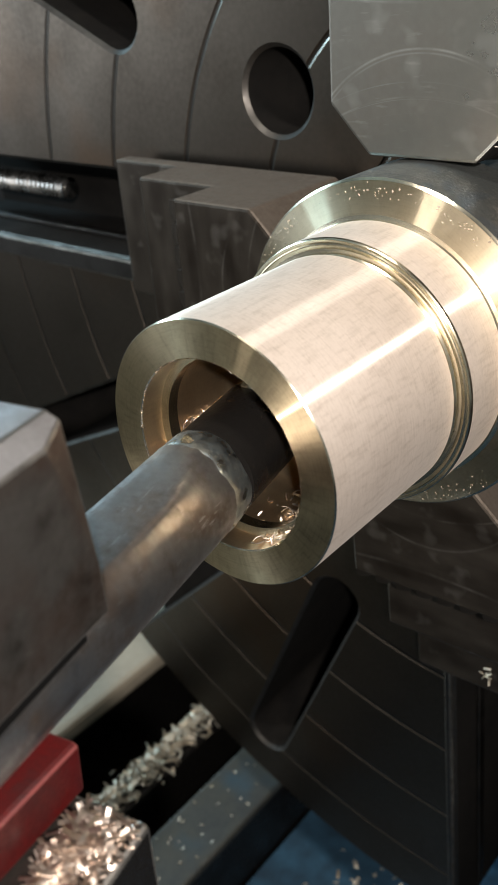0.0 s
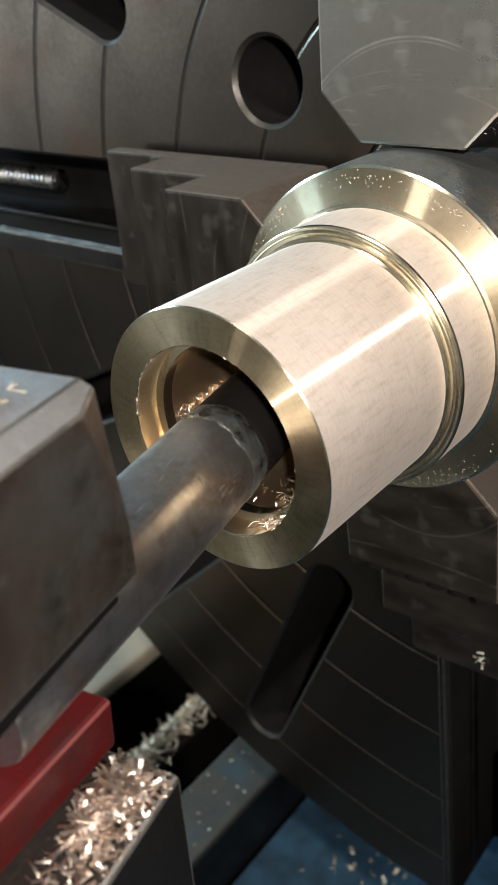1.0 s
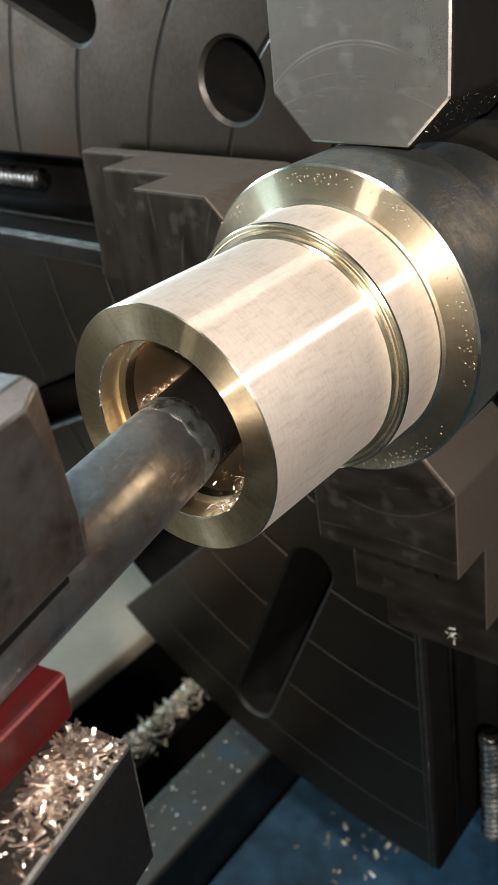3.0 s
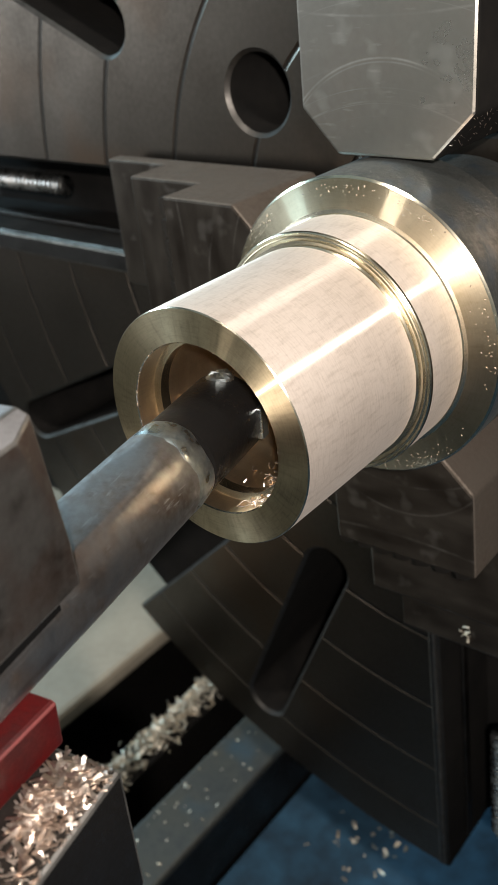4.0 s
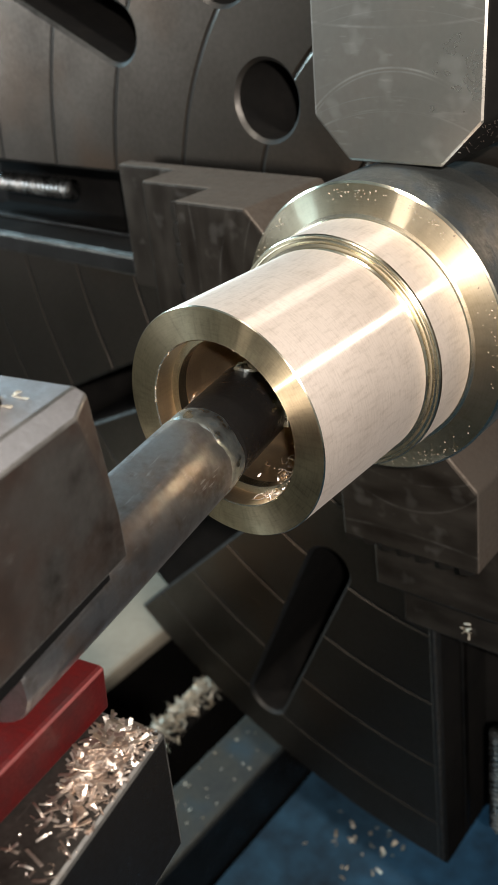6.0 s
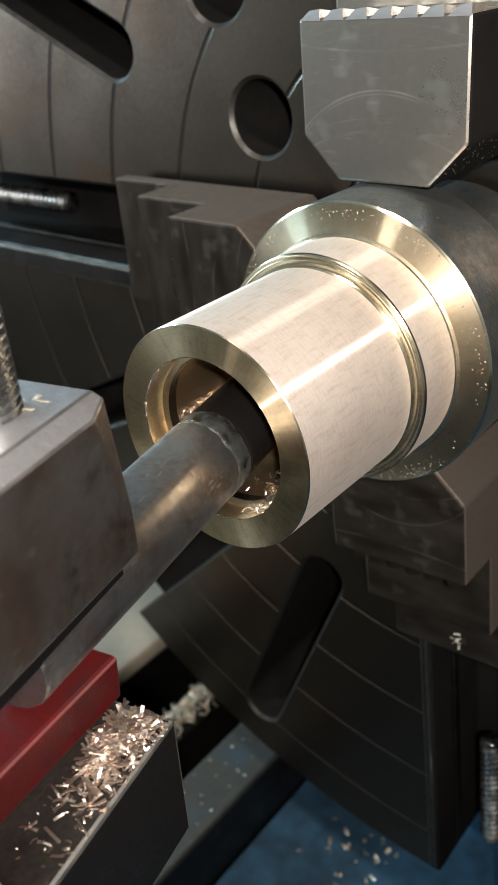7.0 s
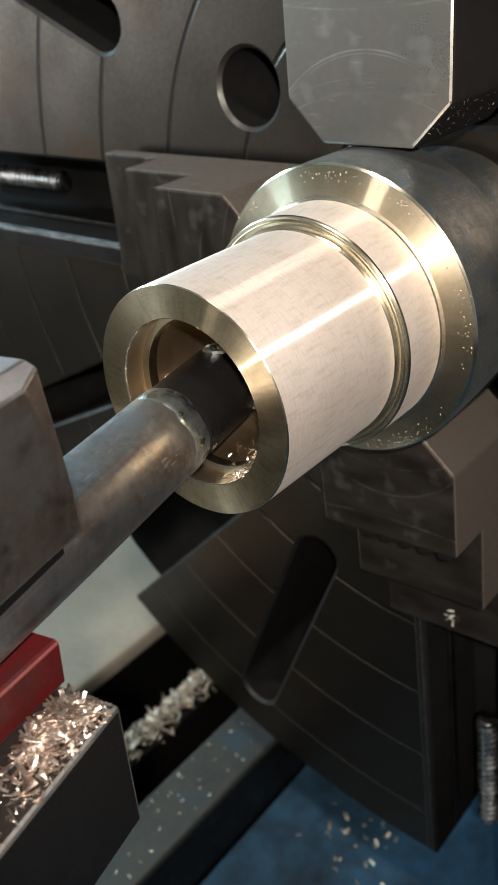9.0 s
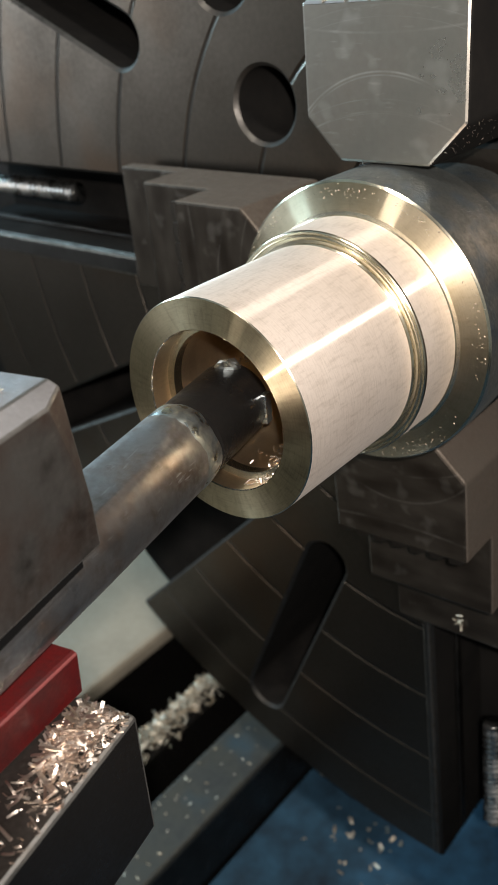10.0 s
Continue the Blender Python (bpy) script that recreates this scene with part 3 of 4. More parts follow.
def plate(bm, y0, y1, notches, slots, holes, front=0, chamfer=0.0):
    """A round plate with notches open at the rim, closed long slots and round holes through it, their lips chamfered."""
    rows = []
    for y, c in ((y0, chamfer), (y0 + chamfer, 0.0), (y1, 0.0)) if chamfer else ((y0, 0.0), (y1, 0.0)):
        rows.append([[bm.verts.new((x, y, z)) for x, z in lp] for lp in plate_loops(notches, slots, holes, c)])
    edges = [bm.edges.new((lp[i], lp[(i + 1) % len(lp)])) for lp in rows[0] for i in range(len(lp))]
    made = bmesh.ops.triangle_fill(bm, use_beauty=True, use_dissolve=False, edges=edges)
    for g in made["geom"]:
        if isinstance(g, bmesh.types.BMFace):
            g.material_index = front
    for k, (ra, rb) in enumerate(zip(rows, rows[1:])):
        for la, lb in zip(ra, rb):
            for i in range(len(la)):
                j = (i + 1) % len(la)
                fc = bm.faces.new((la[i], lb[i], lb[j], la[j]))
                # walls take the near-black that carries the recess shade
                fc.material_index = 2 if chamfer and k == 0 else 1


JAW_STEPS = [(0.0655, 0.1295, 0.120), (0.1295, 0.180, 0.147), (0.180, 0.228, 0.175)]


def jaw_mesh():
    """A stepped jaw that points along +z, with a chamfered tip."""
    bm = bmesh.new()
    hw = 0.039
    side = [(0.186, 0.0655), (0.120, 0.0655)]
    for k, (r0, r1, y) in enumerate(JAW_STEPS):
        side += [(y, r1), (JAW_STEPS[k + 1][2] if k < 2 else 0.186, r1)]
    side = [p for i, p in enumerate(side) if i == 0 or p != side[i - 1]]
    prism(bm, side, -hw, hw, "x")
    for sx in (-1, 1):
        cut = bmesh.ops.bisect_plane(bm, geom=bm.verts[:] + bm.edges[:] + bm.faces[:], plane_co=(sx * 0.022, 0, 0.0655), plane_no=(sx * 0.72, 0, -0.69), clear_outer=True)
        es_ = [g for g in cut["geom_cut"] if isinstance(g, bmesh.types.BMEdge)]
        bmesh.ops.edgenet_fill(bm, edges=es_)
    return bm


def tooth_mesh(w):
    """One tooth of a jaw's lip: a slanted wedge."""
    bm = bmesh.new()
    lo = [(0.06 * w, 0.0, -0.001), (0.94 * w, 0.0, -0.001), (0.94 * w, 0.013, -0.001), (0.06 * w, 0.013, -0.001)]
    hi = [(0.46 * w, 0.0009, 0.0027), (0.92 * w, 0.0009, 0.0032), (0.92 * w, 0.012, 0.0014), (0.46 * w, 0.012, 0.0010)]
    a, b = [bm.verts.new(p) for p in lo], [bm.verts.new(p) for p in hi]
    bm.faces.new(a), bm.faces.new(b[::-1])
    for i in range(4):
        bm.faces.new((a[i], b[i], b[(i + 1) % 4], a[(i + 1) % 4]))
    bmesh.ops.recalc_face_normals(bm, faces=bm.faces)
    me = bpy.data.meshes.new("tooth")
    bm.to_mesh(me)
    bm.free()
    me.materials.append(TOOTH_STEEL)
    return me


def lathe_chuck():
    ch = thing("lathe_chuck", "large dark oily four-jaw lathe chuck with slotted face, standing still", "lathe chuck")
    bm = bmesh.new()
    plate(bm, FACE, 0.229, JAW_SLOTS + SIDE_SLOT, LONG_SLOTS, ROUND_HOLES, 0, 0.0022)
    body = part("body", bm, [CHUCK_IRON, OILY_SHADE, LIP_STEEL], ch, "dark cast-iron face plate with scribed rings", smooth=35)
    # deeper plates are all near-black, for the unlit depth of the openings
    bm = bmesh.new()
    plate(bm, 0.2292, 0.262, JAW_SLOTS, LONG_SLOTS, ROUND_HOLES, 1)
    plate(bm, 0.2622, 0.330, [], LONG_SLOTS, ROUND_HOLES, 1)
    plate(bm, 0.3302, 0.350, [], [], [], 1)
    part("back_plate", bm, [CHUCK_IRON, OILY_SHADE], ch, smooth=35)
    strips = {}
    for k in range(4):
        for side in (-1, 1):
            if k == 1 and side == 1:
                continue
            width = 0.0135 if k == 1 else 0.0050
            if width not in strips:
                g = part("guide_strip", box(bmesh.new(), 0.0275, 0.0275 + width, 0.1915, 0.1945, 0.238, 0.466), [GUIDE_STEEL, RUBBED_EDGE], ch)
                bv = g.modifiers.new("edge", "BEVEL")
                bv.width, bv.segments, bv.material = 0.0016, 2, 1
                strips[width] = g.data
            else:
                g = new("guide_strip", strips[width])
                g.parent = ch
                bv = g.modifiers.new("edge", "BEVEL")
                bv.width, bv.segments, bv.material = 0.0016, 2, 1
            g.rotation_euler = (0, radians(90 - SLOT_ANGLES[k]), 0)
            g.location = Matrix.Rotation(radians(90 - SLOT_ANGLES[k]), 3, "Y") @ Vector((0.0 if side > 0 else -0.055 - width, 0, 0))
    ledge = None
    for k in range(4):
        for x0 in (0.0238, -0.0267):
            if ledge:
                g = new("slot_ledge", ledge)
                g.parent = ch
            else:
                g = part("slot_ledge", box(bmesh.new(), 0.0, 0.0029, 0.2215, 0.2285, 0.236, 0.462), [GUIDE_STEEL, LIP_STEEL], ch)
                ledge = g.data
            bv = g.modifiers.new("edge", "BEVEL")
            bv.width, bv.segments, bv.material = 0.0008, 2, 1
            turn = Matrix.Rotation(radians(90 - SLOT_ANGLES[k]), 4, "Y")
            g.matrix_local = turn @ Matrix.Translation((x0, 0, 0))
    first = None
    for k in range(4):
        jb = jaw_mesh() if not first else None
        if first:
            jaw = new("jaw", plain.copy())
            jaw.parent = ch
            # fronts: black oil streaks plus shade in the colour; flanks rubbed, and painted lighter as lit
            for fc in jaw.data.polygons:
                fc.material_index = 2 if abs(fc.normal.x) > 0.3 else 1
        else:
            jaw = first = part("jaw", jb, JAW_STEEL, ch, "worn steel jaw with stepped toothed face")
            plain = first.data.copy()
            plain.materials.append(OILY_SHADED_JAW), plain.materials.append(FLANK_STEEL)
            # the upper jaw's one flank is oily, its shade painted in as near-black
            first.data.materials.append(OILY_SHADE)
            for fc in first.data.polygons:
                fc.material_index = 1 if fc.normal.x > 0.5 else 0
        jaw["label"] = "worn steel jaw with stepped toothed face" if k == 0 else "oil-streaked steel jaw with worn pale edges, front darkened for shade"
        jaw.rotation_euler = (0, radians(90 - SLOT_ANGLES[k]), 0)
        base = new("jaw_base", JAW_BASE)
        base.parent = jaw
        for i in range(7):
            tooth = new("tooth", TOOTH if k == 0 else DULL_TOOTH)
            tooth.parent = jaw
            tooth.location = (-0.039 + i * 0.078 / 7, JAW_STEPS[0][2], JAW_STEPS[0][1])
        b2 = jaw.modifiers.new("edge", "BEVEL")
        b2.width, b2.segments, b2.limit_method, b2.angle_limit = 0.0014, 2, "ANGLE", radians(30)
    sm = None
    for k in range(4):
        if sm:
            sc = new("jaw_screw", short if k == 2 else sm)
            sc.parent = ch
        else:
            sc = part("jaw_screw", thread(bmesh.new(), 0.0075, 0.130, 0.0050), THREAD_STEEL, ch, smooth=50)
            sm = sc.data
            lower = part("jaw_screw", thread(bmesh.new(), 0.0075, 0.094, 0.0050), THREAD_STEEL, ch, smooth=50)
            short = lower.data
            bpy.data.objects.remove(lower)
        sc["label"] = "bright threaded jaw screw"
        sc.matrix_local = Matrix.Rotation(radians(90 - SLOT_ANGLES[k]), 4, "Y") @ Matrix.Translation((-0.008 if k == 2 else 0, 0.212 if k == 2 else 0.232, 0.329 if k == 2 else 0.3455))
    return ch


TOOTH = tooth_mesh(0.078 / 7)
DULL_TOOTH = TOOTH.copy()
# teeth of the other jaws take the same shade-darkened colour
DULL_TOOTH.materials[0] = OILY_SHADED_JAW
bm = bmesh.new()
prism(bm, [(-0.0265, 0.090), (0.0265, 0.090), (0.0265, 0.232), (-0.0265, 0.232)], 0.1865, 0.258, "y")
bmesh.ops.recalc_face_normals(bm, faces=bm.faces)
JAW_BASE = bpy.data.meshes.new("jaw_base")
bm.to_mesh(JAW_BASE)
bm.free()
JAW_BASE.materials.append(STEEL_BLACK)
lathe_chuck()

# ---------------------------------------------------------------- workpiece


def bushing():
    b = thing("bronze_bushing", "freshly turned bronze bushing with flange, clamped in the chuck jaws", "bushing")
    mm = 0.001
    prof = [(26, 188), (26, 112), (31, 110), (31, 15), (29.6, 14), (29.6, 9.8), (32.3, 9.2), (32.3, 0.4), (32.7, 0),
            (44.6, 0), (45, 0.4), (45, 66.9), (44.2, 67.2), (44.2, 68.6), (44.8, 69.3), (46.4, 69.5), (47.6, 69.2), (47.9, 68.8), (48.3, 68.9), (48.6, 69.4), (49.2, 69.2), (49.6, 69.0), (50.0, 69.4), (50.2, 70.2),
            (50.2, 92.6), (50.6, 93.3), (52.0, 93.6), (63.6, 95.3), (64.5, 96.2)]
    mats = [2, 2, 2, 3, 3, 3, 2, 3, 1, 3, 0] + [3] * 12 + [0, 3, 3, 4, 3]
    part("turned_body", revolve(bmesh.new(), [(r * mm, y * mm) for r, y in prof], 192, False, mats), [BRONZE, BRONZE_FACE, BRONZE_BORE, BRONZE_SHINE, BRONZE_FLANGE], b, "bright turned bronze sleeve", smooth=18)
    rim = [(64.5, 96.2), (64.3, 136), (63.2, 138), (52, 138), (52, 188), (26, 188)]
    part("flange_rim", revolve(bmesh.new(), [(r * mm, y * mm) for r, y in rim], 160, False), BRONZE_SKIN, b, "grey unmachined cast rim of the flange", smooth=30)
    return b


bushing()

# ---------------------------------------------------------------- carriage: the tool post slides along the spindle
TILT = 12.66
BASE = (-0.0027, 0.0, -0.010)
# seconds, travel towards the chuck in millimetres
TRAVEL = [(0.0, -15.6), (0.5, -6.9), (1.0, -5.3), (1.5, -0.2), (2.0, 6.3), (2.5, 2.6), (4.0, -27.3), (4.5, -30.7), (5.0, -32.0),
          (6.5, -12.7), (7.0, -9.3), (7.5, -4.9), (8.0, 0.0), (8.5, -2.0), (9.0, -21.3), (9.5, -22.7), (10.0, -28.2)]


def slide_pose(travel):
    return pose(BASE[0], BASE[1] + travel * 0.001, BASE[2], 0, 0, TILT)


def boring_bar():
    b = thing("boring_bar", "grey steel boring bar with bright collar, clamped under the tool holder", "boring bar", slide_pose(0))
    bm = bmesh.new()
    rows = []
    for v, r, top, side in ((-0.106, 0.0158, 0.0125, 0.0156), (-0.105, 0.0163, 0.0128, 0.0160), (-0.052, 0.0168, 0.0132, 0.0160),
                            (-0.049, 0.0168, 0.0132, 0.0168), (-0.018, 0.0168, 0.0138, 0.0168), (-0.004, 0.0168, 0.0152, 0.0168), (0.004, 0.0168, 0.0168, 0.0168), (0.010, 0.0168, 0.0168, 0.0168)):
        row = []
        for i in range(96):
            a = 2 * math.pi * i / 96
            u, w = r * math.cos(a), r * math.sin(a)
            row.append(bm.verts.new((min(u, side), v, min(w, top))))
        rows.append(row)
    for a, c in zip(rows, rows[1:]):
        for i in range(96):
            bm.faces.new((a[i], a[(i + 1) % 96], c[(i + 1) % 96], c[i]))
    bm.faces.new(rows[0]), bm.faces.new(rows[-1][::-1])
    part("shank", bm, STEEL_BAR, b, "grey worn steel shank with a flat along its top", smooth=25)
    bm = bmesh.new()
    rng = random.Random(3)
    prof = [(0.0, 0.0075), (0.0166, 0.0075), (0.01695, 0.0083), (0.0171, 0.0095), (0.0171, 0.0112), (0.0170, 0.0132), (0.0169, 0.0152), (0.0167, 0.0172), (0.0164, 0.0188), (0.0, 0.0188)]
    revolve(bm, prof, 120, False)
    for v in bm.verts:
        rad = math.hypot(v.co.x, v.co.z)
        if rad > 0.01:
            d = noise.noise(v.co * 320) * 0.00022 + noise.noise(v.co * 130 + Vector((7, 0, 0))) * 0.0005
            v.co.x += v.co.x / rad * d
            v.co.z += v.co.z / rad * d
            v.co.y += noise.noise(v.co * 120) * 0.0018 - 0.12 * v.co.x
    part("collar", bm, STEEL_BRIGHT, b, "bright brazed collar with smooth creases", smooth=40)
    bm = bmesh.new()
    revolve(bm, [(0.0, 0.019), (0.0163, 0.019), (0.0163, 0.057), (0.015, 0.060), (0.0, 0.060)], 64, False)
    part("sleeve", bm, STEEL_BLACK, b, "black oily front sleeve", smooth=40)
    bm = bmesh.new()
    rows = [[bm.verts.new((0.0, 0.0555, 0.0177))]]
    for f in (0.45, 0.8, 1.0, 1.04):
        row = []
        for i in range(18):
            a = 2 * math.pi * i / 18
            u, v = 0.0056 * f * math.cos(a), 0.0046 * f * math.sin(a)
            lift = (0.0011 * (1 - f * f) + rng.uniform(-0.0009, 0.0009)) if f < 1.02 else -0.0012
            row.append(bm.verts.new((u, 0.0555 + v, math.sqrt(0.0163 ** 2 - u * u) + 0.0004 + lift)))
        rows.append(row)
    for i in range(18):
        bm.faces.new((rows[0][0], rows[1][i], rows[1][(i + 1) % 18]))
        for a, c in zip(rows[1:], rows[2:]):
            bm.faces.new((a[i], c[i], c[(i + 1) % 18], a[(i + 1) % 18]))
    part("cutting_tool", bm, STEEL_BRIGHT, b, "bright crumpled cutter seat")
    bm = bmesh.new()
    box(bm, 0.0140, 0.0172, 0.053, 0.058, -0.007, 0.006, 0.0006)
    part("set_screw", bm, STEEL_BRIGHT, b, "bright square set screw")
    return b


def tool_holder():
    h = thing("tool_holder", "dark worn steel clamping block with threaded stud, over the boring bar", "tool holder", slide_pose(0))
    bm = bmesh.new()
    pts = [(-0.055, 0.009), (0.017, 0.009), (0.017, 0.059), (0.010, 0.0625), (-0.055, 0.0625)]
    prism(bm, pts, -0.26, -0.058, "y")
    pa, pb, pc = Vector((0.017, -0.068, 0.059)), Vector((0.017, -0.058, 0.022)), Vector((0.0135, -0.058, 0.0608))
    no = (pb - pa).cross(pc - pa).normalized()
    if no.dot(Vector((0.017, -0.058, 0.0625)) - pa) < 0:
        no = -no
    cut = bmesh.ops.bisect_plane(bm, geom=bm.verts[:] + bm.edges[:] + bm.faces[:], plane_co=pa, plane_no=no, clear_outer=True)
    bmesh.ops.edgenet_fill(bm, edges=[g for g in cut["geom_cut"] if isinstance(g, bmesh.types.BMEdge)])
    bl = part("block", bm, [STEEL_HOLDER, LIT_TOP_STEEL, EDGE_STEEL], h, "dark steel block, its worn top paler for the light on it")
    # upward faces take the paler, lit copy
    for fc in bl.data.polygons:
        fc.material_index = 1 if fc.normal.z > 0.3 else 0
    bv = bl.modifiers.new("edge", "BEVEL")
    bv.width, bv.segments, bv.limit_method, bv.angle_limit, bv.material = 0.0007, 2, "ANGLE", radians(20), 2
    # added strip that stands for the shadow between block and bar
    part("gap_shade", box(bmesh.new(), -0.04, 0.0156, -0.26, -0.066, 0.0042, 0.0089), GAP_SHADE, h, "near-black strip added as the shadow under the block")
    part("stud", thread(bmesh.new(), 0.0115, 0.075, 0.0028, Matrix.Translation((-0.011, -0.080, 0.058)), 0.55), THREAD_STEEL, h, "threaded clamping stud", smooth=50)
    return h


def tool_slide():
    s_ = thing("tool_slide", "red painted tool post base on a black steel slide", "tool slide", slide_pose(0))
    bm = bmesh.new()
    prism(bm, [(-0.06, -0.034), (0.0145, -0.034), (0.016, -0.018), (0.0145, -0.0172), (-0.06, -0.0172)], -0.26, -0.0765, "y")
    for v in bm.verts:
        # set slightly askew on the slide
        v.co.x += 0.075 * (v.co.y + 0.0765)
    r = part("red_base", bm, [RED_PAINT, RED_WORN], s_, "red painted base with worn pale edge")
    bv = r.modifiers.new("edge", "BEVEL")
    bv.width, bv.segments, bv.limit_method, bv.angle_limit, bv.material = 0.0006, 2, "ANGLE", radians(30), 1
    bm = bmesh.new()
    prism(bm, [(-0.07, -0.084), (0.034, -0.084), (0.035, -0.0345), (-0.07, -0.0345)], -0.28, -0.078, "y")
    k = part("slide_block", bm, [SLIDE_STEEL, EDGE_STEEL, STEEL_BLACK], s_, "black oily steel slide with worn edge")
    # side faces take a darker steel than the top
    for fc in k.data.polygons:
        fc.material_index = 0 if fc.normal.z > 0.5 else 2
    bv = k.modifiers.new("edge", "BEVEL")
    bv.width, bv.segments, bv.limit_method, bv.angle_limit, bv.material = 0.0014, 2, "ANGLE", radians(30), 1
    return s_


def chip(bm, rng, at, size, flat=0.5, wide=1.0, curl=2.2):
    """One curled chip: a thin strip bent along its length."""
    n = 5
    length, width, bend = size * rng.uniform(0.7, 1.7), wide * size * rng.uniform(0.11, 0.25), rng.uniform(-curl, curl)
    m = Matrix.Translation(at) @ Euler((rng.uniform(-flat, flat), rng.uniform(-flat, flat), rng.uniform(0, 6.283))).to_matrix().to_4x4()
    thick = size * 0.05
    rows = []
    for i in range(n + 1):
        t = i / n - 0.5
        a = bend * t
        x = length * (math.sin(a) / bend if abs(bend) > 0.1 else t)
        z = length * ((1 - math.cos(a)) / bend if abs(bend) > 0.1 else 0)
        tw = 0.4 * t
        rows.append([bm.verts.new(m @ Vector((x, s * width / 2 * math.cos(tw), z + s * width / 2 * math.sin(tw) + h))) for s in (-1, 1) for h in (0, thick)])
    for a, b in zip(rows, rows[1:]):
        for i, j in ((0, 1), (1, 3), (3, 2), (2, 0)):
            bm.faces.new((a[i], a[j], b[j], b[i]))
    bm.faces.new((rows[0][0], rows[0][1], rows[0][3], rows[0][2]))
    bm.faces.new((rows[-1][0], rows[-1][1], rows[-1][3], rows[-1][2]))


def slide_chips():
    rng = random.Random(5)
    bm = bmesh.new()
    for i in range(330):
        v = -0.0805 - abs(rng.gauss(0, 1)) * 0.0085 - rng.random() * 0.012
        u = min(max(rng.gauss(0.0250, 0.0038), 0.0190), 0.0318)
        h = 0.0068 * max(0, 1 - abs(v + 0.092) / 0.02) * rng.random() * max(0, 1 - abs(u - 0.0260) / 0.012)
        chip(bm, rng, (u, v, -0.0336 + h), rng.uniform(0.0040, 0.0072), 0.42, 0.95, 1.2)
    for i in range(420):
        chip(bm, rng, (rng.uniform(0.0175, 0.0345), -0.079 - abs(rng.gauss(0, 0.022)), -0.0341), rng.uniform(0.0006, 0.0022), 0.5, 1.5)
    for i in range(18):
        chip(bm, rng, (rng.uniform(0.0175, 0.032), rng.uniform(-0.17, -0.105), -0.0338), 0.0050, 0.3, 0.8)
    ob = part("bronze_chips", bm, CHIP, None)
    ob.matrix_world = slide_pose(0)
    return tagged(ob, "heap of bright curled bronze chips on the black slide", "metal chips", kind="stuff")


def block_chips():
    """Single chips lying on the top of the holder."""
    rng, made = random.Random(8), []
    for u, v in ((-0.002, -0.067), (0.001, -0.069), (-0.005, -0.071), (0.0005, -0.074)):
        bm = bmesh.new()
        chip(bm, rng, (u, v, 0.0629), 0.0032, 0.12, 1.6, 1.2)
        ob = part("bronze_chip", bm, DUSTY_CHIP, None)
        ob.matrix_world = slide_pose(0)
        made.append(tagged(ob, "small bright bronze chip lying on the holder block", "metal chip", "chips on the holder"))
    return made


BAR, HOLDER, SLIDE, CHIPS, SINGLES = boring_bar(), tool_holder(), tool_slide(), slide_chips(), block_chips()

# ---------------------------------------------------------------- loose chips that stay


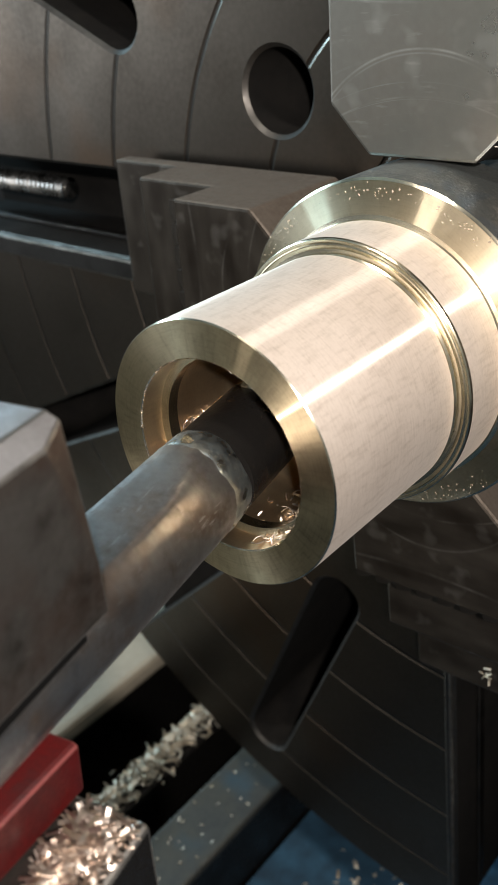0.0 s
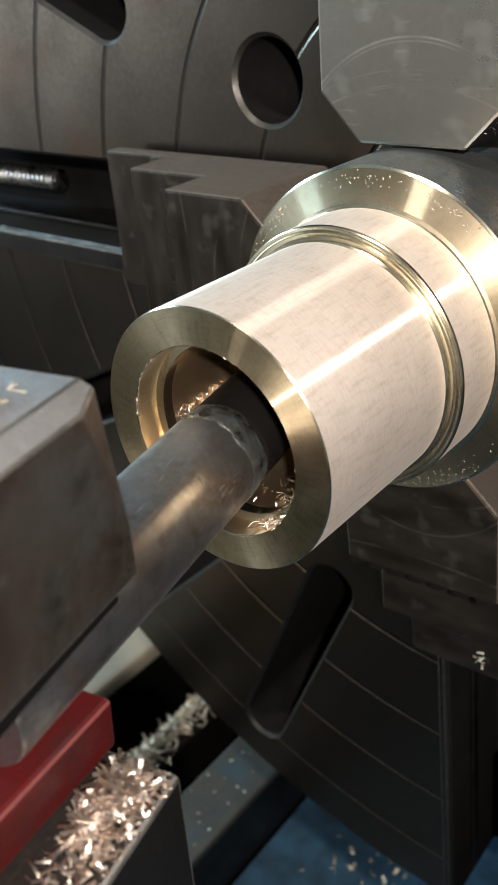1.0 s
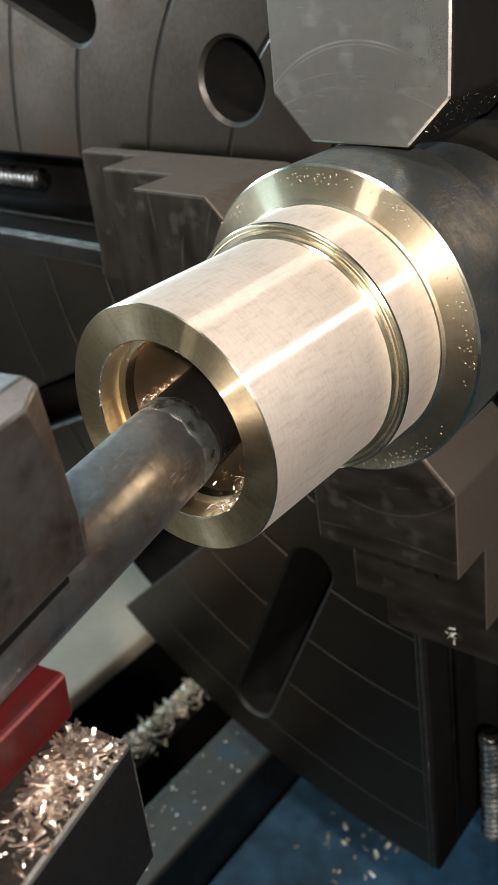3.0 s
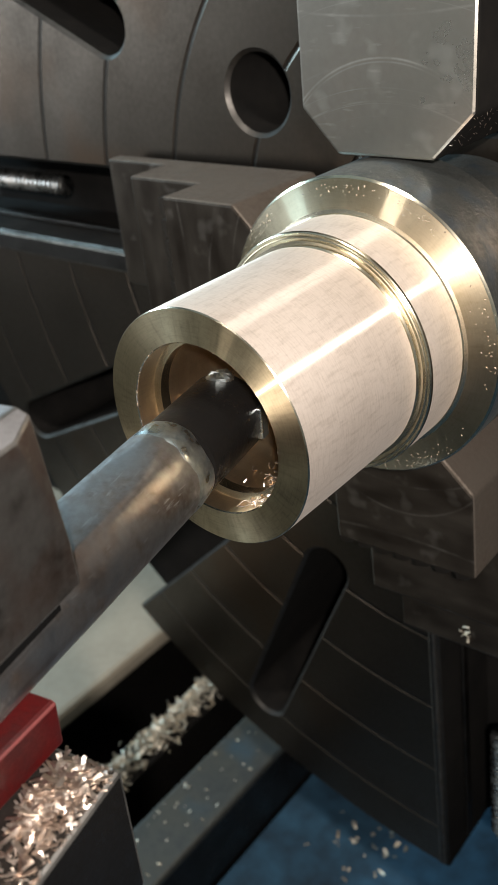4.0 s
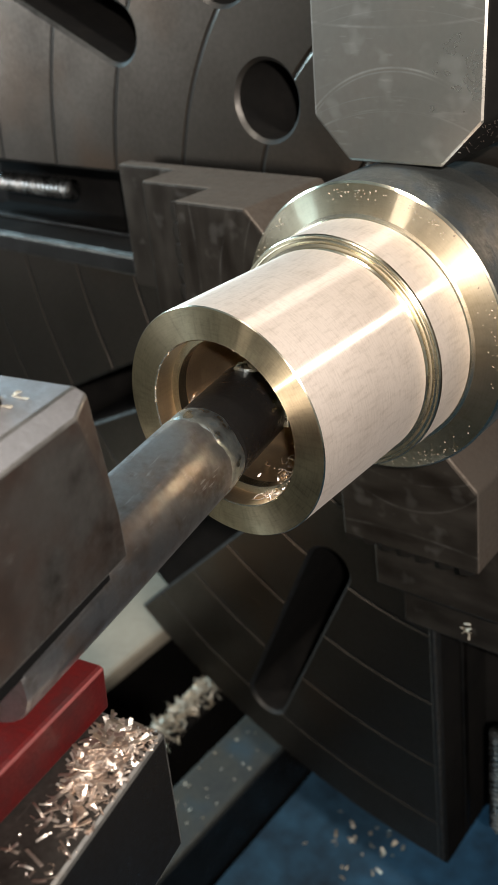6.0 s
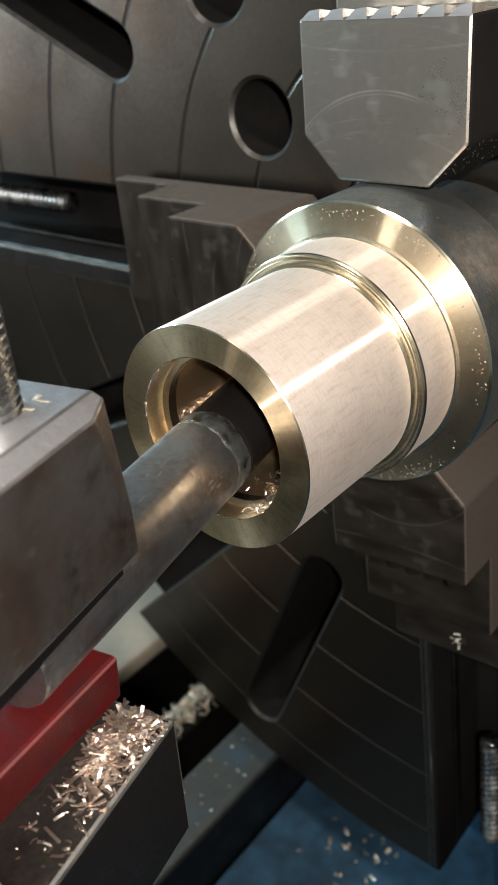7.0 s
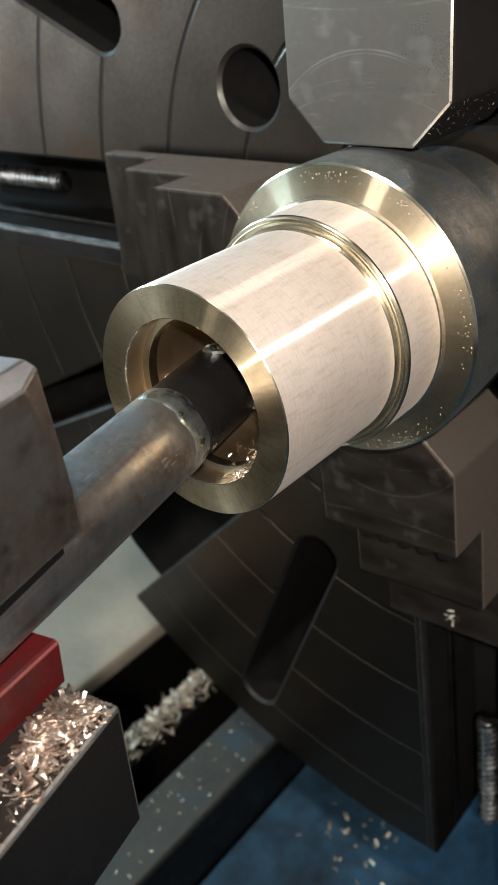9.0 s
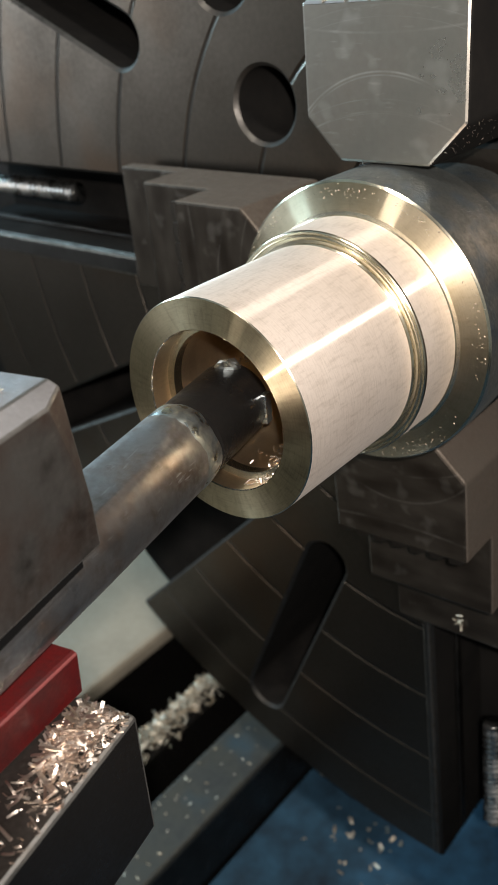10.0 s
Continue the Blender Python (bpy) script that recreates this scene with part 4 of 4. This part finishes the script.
def fixed_chips():
    rng = random.Random(11)
    bm = bmesh.new()
    for i in range(1500):
        x = rng.gauss(-0.312, 0.0068)
        chip(bm, rng, (x, rng.uniform(-0.12, 0.275), -0.5205 + rng.random() * 0.017 * max(0, 1 - abs(x + 0.311) / 0.016)), rng.uniform(0.005, 0.010), 0.8, 1.3)
    for i in range(46):
        chip(bm, rng, (rng.uniform(-0.404, -0.335), rng.uniform(0.0, 0.30), -0.7195), rng.uniform(0.005, 0.010), 0.4, 2.0)
    for i in range(48):
        chip(bm, rng, (rng.uniform(-0.258, -0.211), rng.uniform(-0.1, 0.25), -0.5262), rng.uniform(0.0018, 0.0038), 0.25, 2.2)
    for i in range(12):
        chip(bm, rng, (rng.gauss(-0.10, 0.05), rng.uniform(0.02, 0.24), -0.6042), rng.uniform(0.003, 0.006), 0.3, 2.2)
    for i in range(34):
        chip(bm, rng, (rng.gauss(-0.118, 0.022), rng.gauss(0.258, 0.02), -0.6042), rng.uniform(0.003, 0.006), 0.5, 2.4)
    for i in range(9):
        chip(bm, rng, (rng.gauss(0.017, 0.002), 0.1742, rng.gauss(-0.216, 0.003)), 0.0032, 0.8, 2.0)
    tagged(part("tray_chips", bm, DUSTY_CHIP, None), "scattered bronze chips lying on the bed and tray", "metal chips", kind="stuff")
    bm = bmesh.new()
    for i in range(190):
        a = radians(rng.gauss(304, 17))
        y = rng.uniform(0.016, 0.07)
        r = 0.0303 - 0.0012 * rng.random()
        chip(bm, rng, (r * math.cos(a), y, r * math.sin(a)), rng.uniform(0.0016, 0.0042), 1.0)
    # added row of crumbs, in place of a ragged line mirrored in the bore
    for i in range(420):
        y = rng.uniform(0.016, 0.085)
        a = radians(rng.gauss(189.5, 2.2))
        chip(bm, rng, (0.0304 * math.cos(a), y, 0.0304 * math.sin(a)), rng.uniform(0.0007, 0.0016), 1.3)
    for i in range(80):
        a = radians(rng.gauss(325, 8))
        chip(bm, rng, (0.0296 * math.cos(a), rng.uniform(0.010, 0.045), 0.0296 * math.sin(a)), rng.uniform(0.0012, 0.0034), 1.2)
    for i in range(16):
        a = radians(rng.uniform(275, 325))
        chip(bm, rng, (0.0318 * math.cos(a), rng.uniform(0.002, 0.009), 0.0318 * math.sin(a)), 0.003, 1.0)
    for i in range(60):
        a = radians(rng.choice((rng.gauss(150, 22), rng.uniform(0, 360))))
        chip(bm, rng, (0.0324 * math.cos(a), 0.0002, 0.0324 * math.sin(a)), rng.uniform(0.0006, 0.0013), 1.2)
    tagged(part("bore_chips", bm, CHIP, None), "bronze chips lying inside the bore, with an added row on one wall", "metal chips", kind="stuff")
    bm = bmesh.new()
    for i in range(170):
        a = radians(rng.choice((rng.gauss(57, 8), rng.gauss(94, 9), rng.gauss(8, 14), rng.gauss(140, 9), rng.gauss(-58, 12))))
        r = rng.gauss(0.0602, 0.0016)
        y = 0.0935 + (r - 0.052) / 0.0116 * 0.0017 - 0.0004
        m = Matrix.Translation((r * math.cos(a), y, r * math.sin(a))) @ Euler((radians(90), 0, 0)).to_matrix().to_4x4() @ Euler((0, 0, rng.uniform(0, 6.28))).to_matrix().to_4x4()
        w, h = rng.uniform(0.00015, 0.0007), rng.uniform(0.0001, 0.00035)
        vs = [bm.verts.new(m @ Vector(p)) for p in ((-w, -h, 0), (w * 0.6, -h * rng.uniform(0.3, 1.4), 0), (w, h * 0.5, 0), (-w * 0.3, h, 0), (0, 0, 0.00015))]
        for i0, i1 in ((0, 1), (1, 2), (2, 3), (3, 0)):
            bm.faces.new((vs[i0], vs[i1], vs[4]))
    tagged(part("flange_chips", bm, CRUMB, None), "tiny bronze crumbs stuck to the flange", "metal chips", kind="stuff")
    bm = bmesh.new()
    for i in range(46):
        d = rng.uniform(0.003, 0.025)
        chip(bm, rng, (0.0223 + d * 0.69, rng.uniform(0.121, 0.172), 0.0652 + d * 0.72), rng.uniform(0.0005, 0.0013), 1.2)
    tagged(part("jaw_crumbs", bm, CHIP, None), "tiny bronze crumbs stuck to the jaw flank", "metal chips", kind="stuff")


fixed_chips()


def motions():
    for ob in (BAR, HOLDER, SLIDE, CHIPS, *SINGLES):
        walk(ob, [(t, slide_pose(d)) for t, d in TRAVEL])


motions()
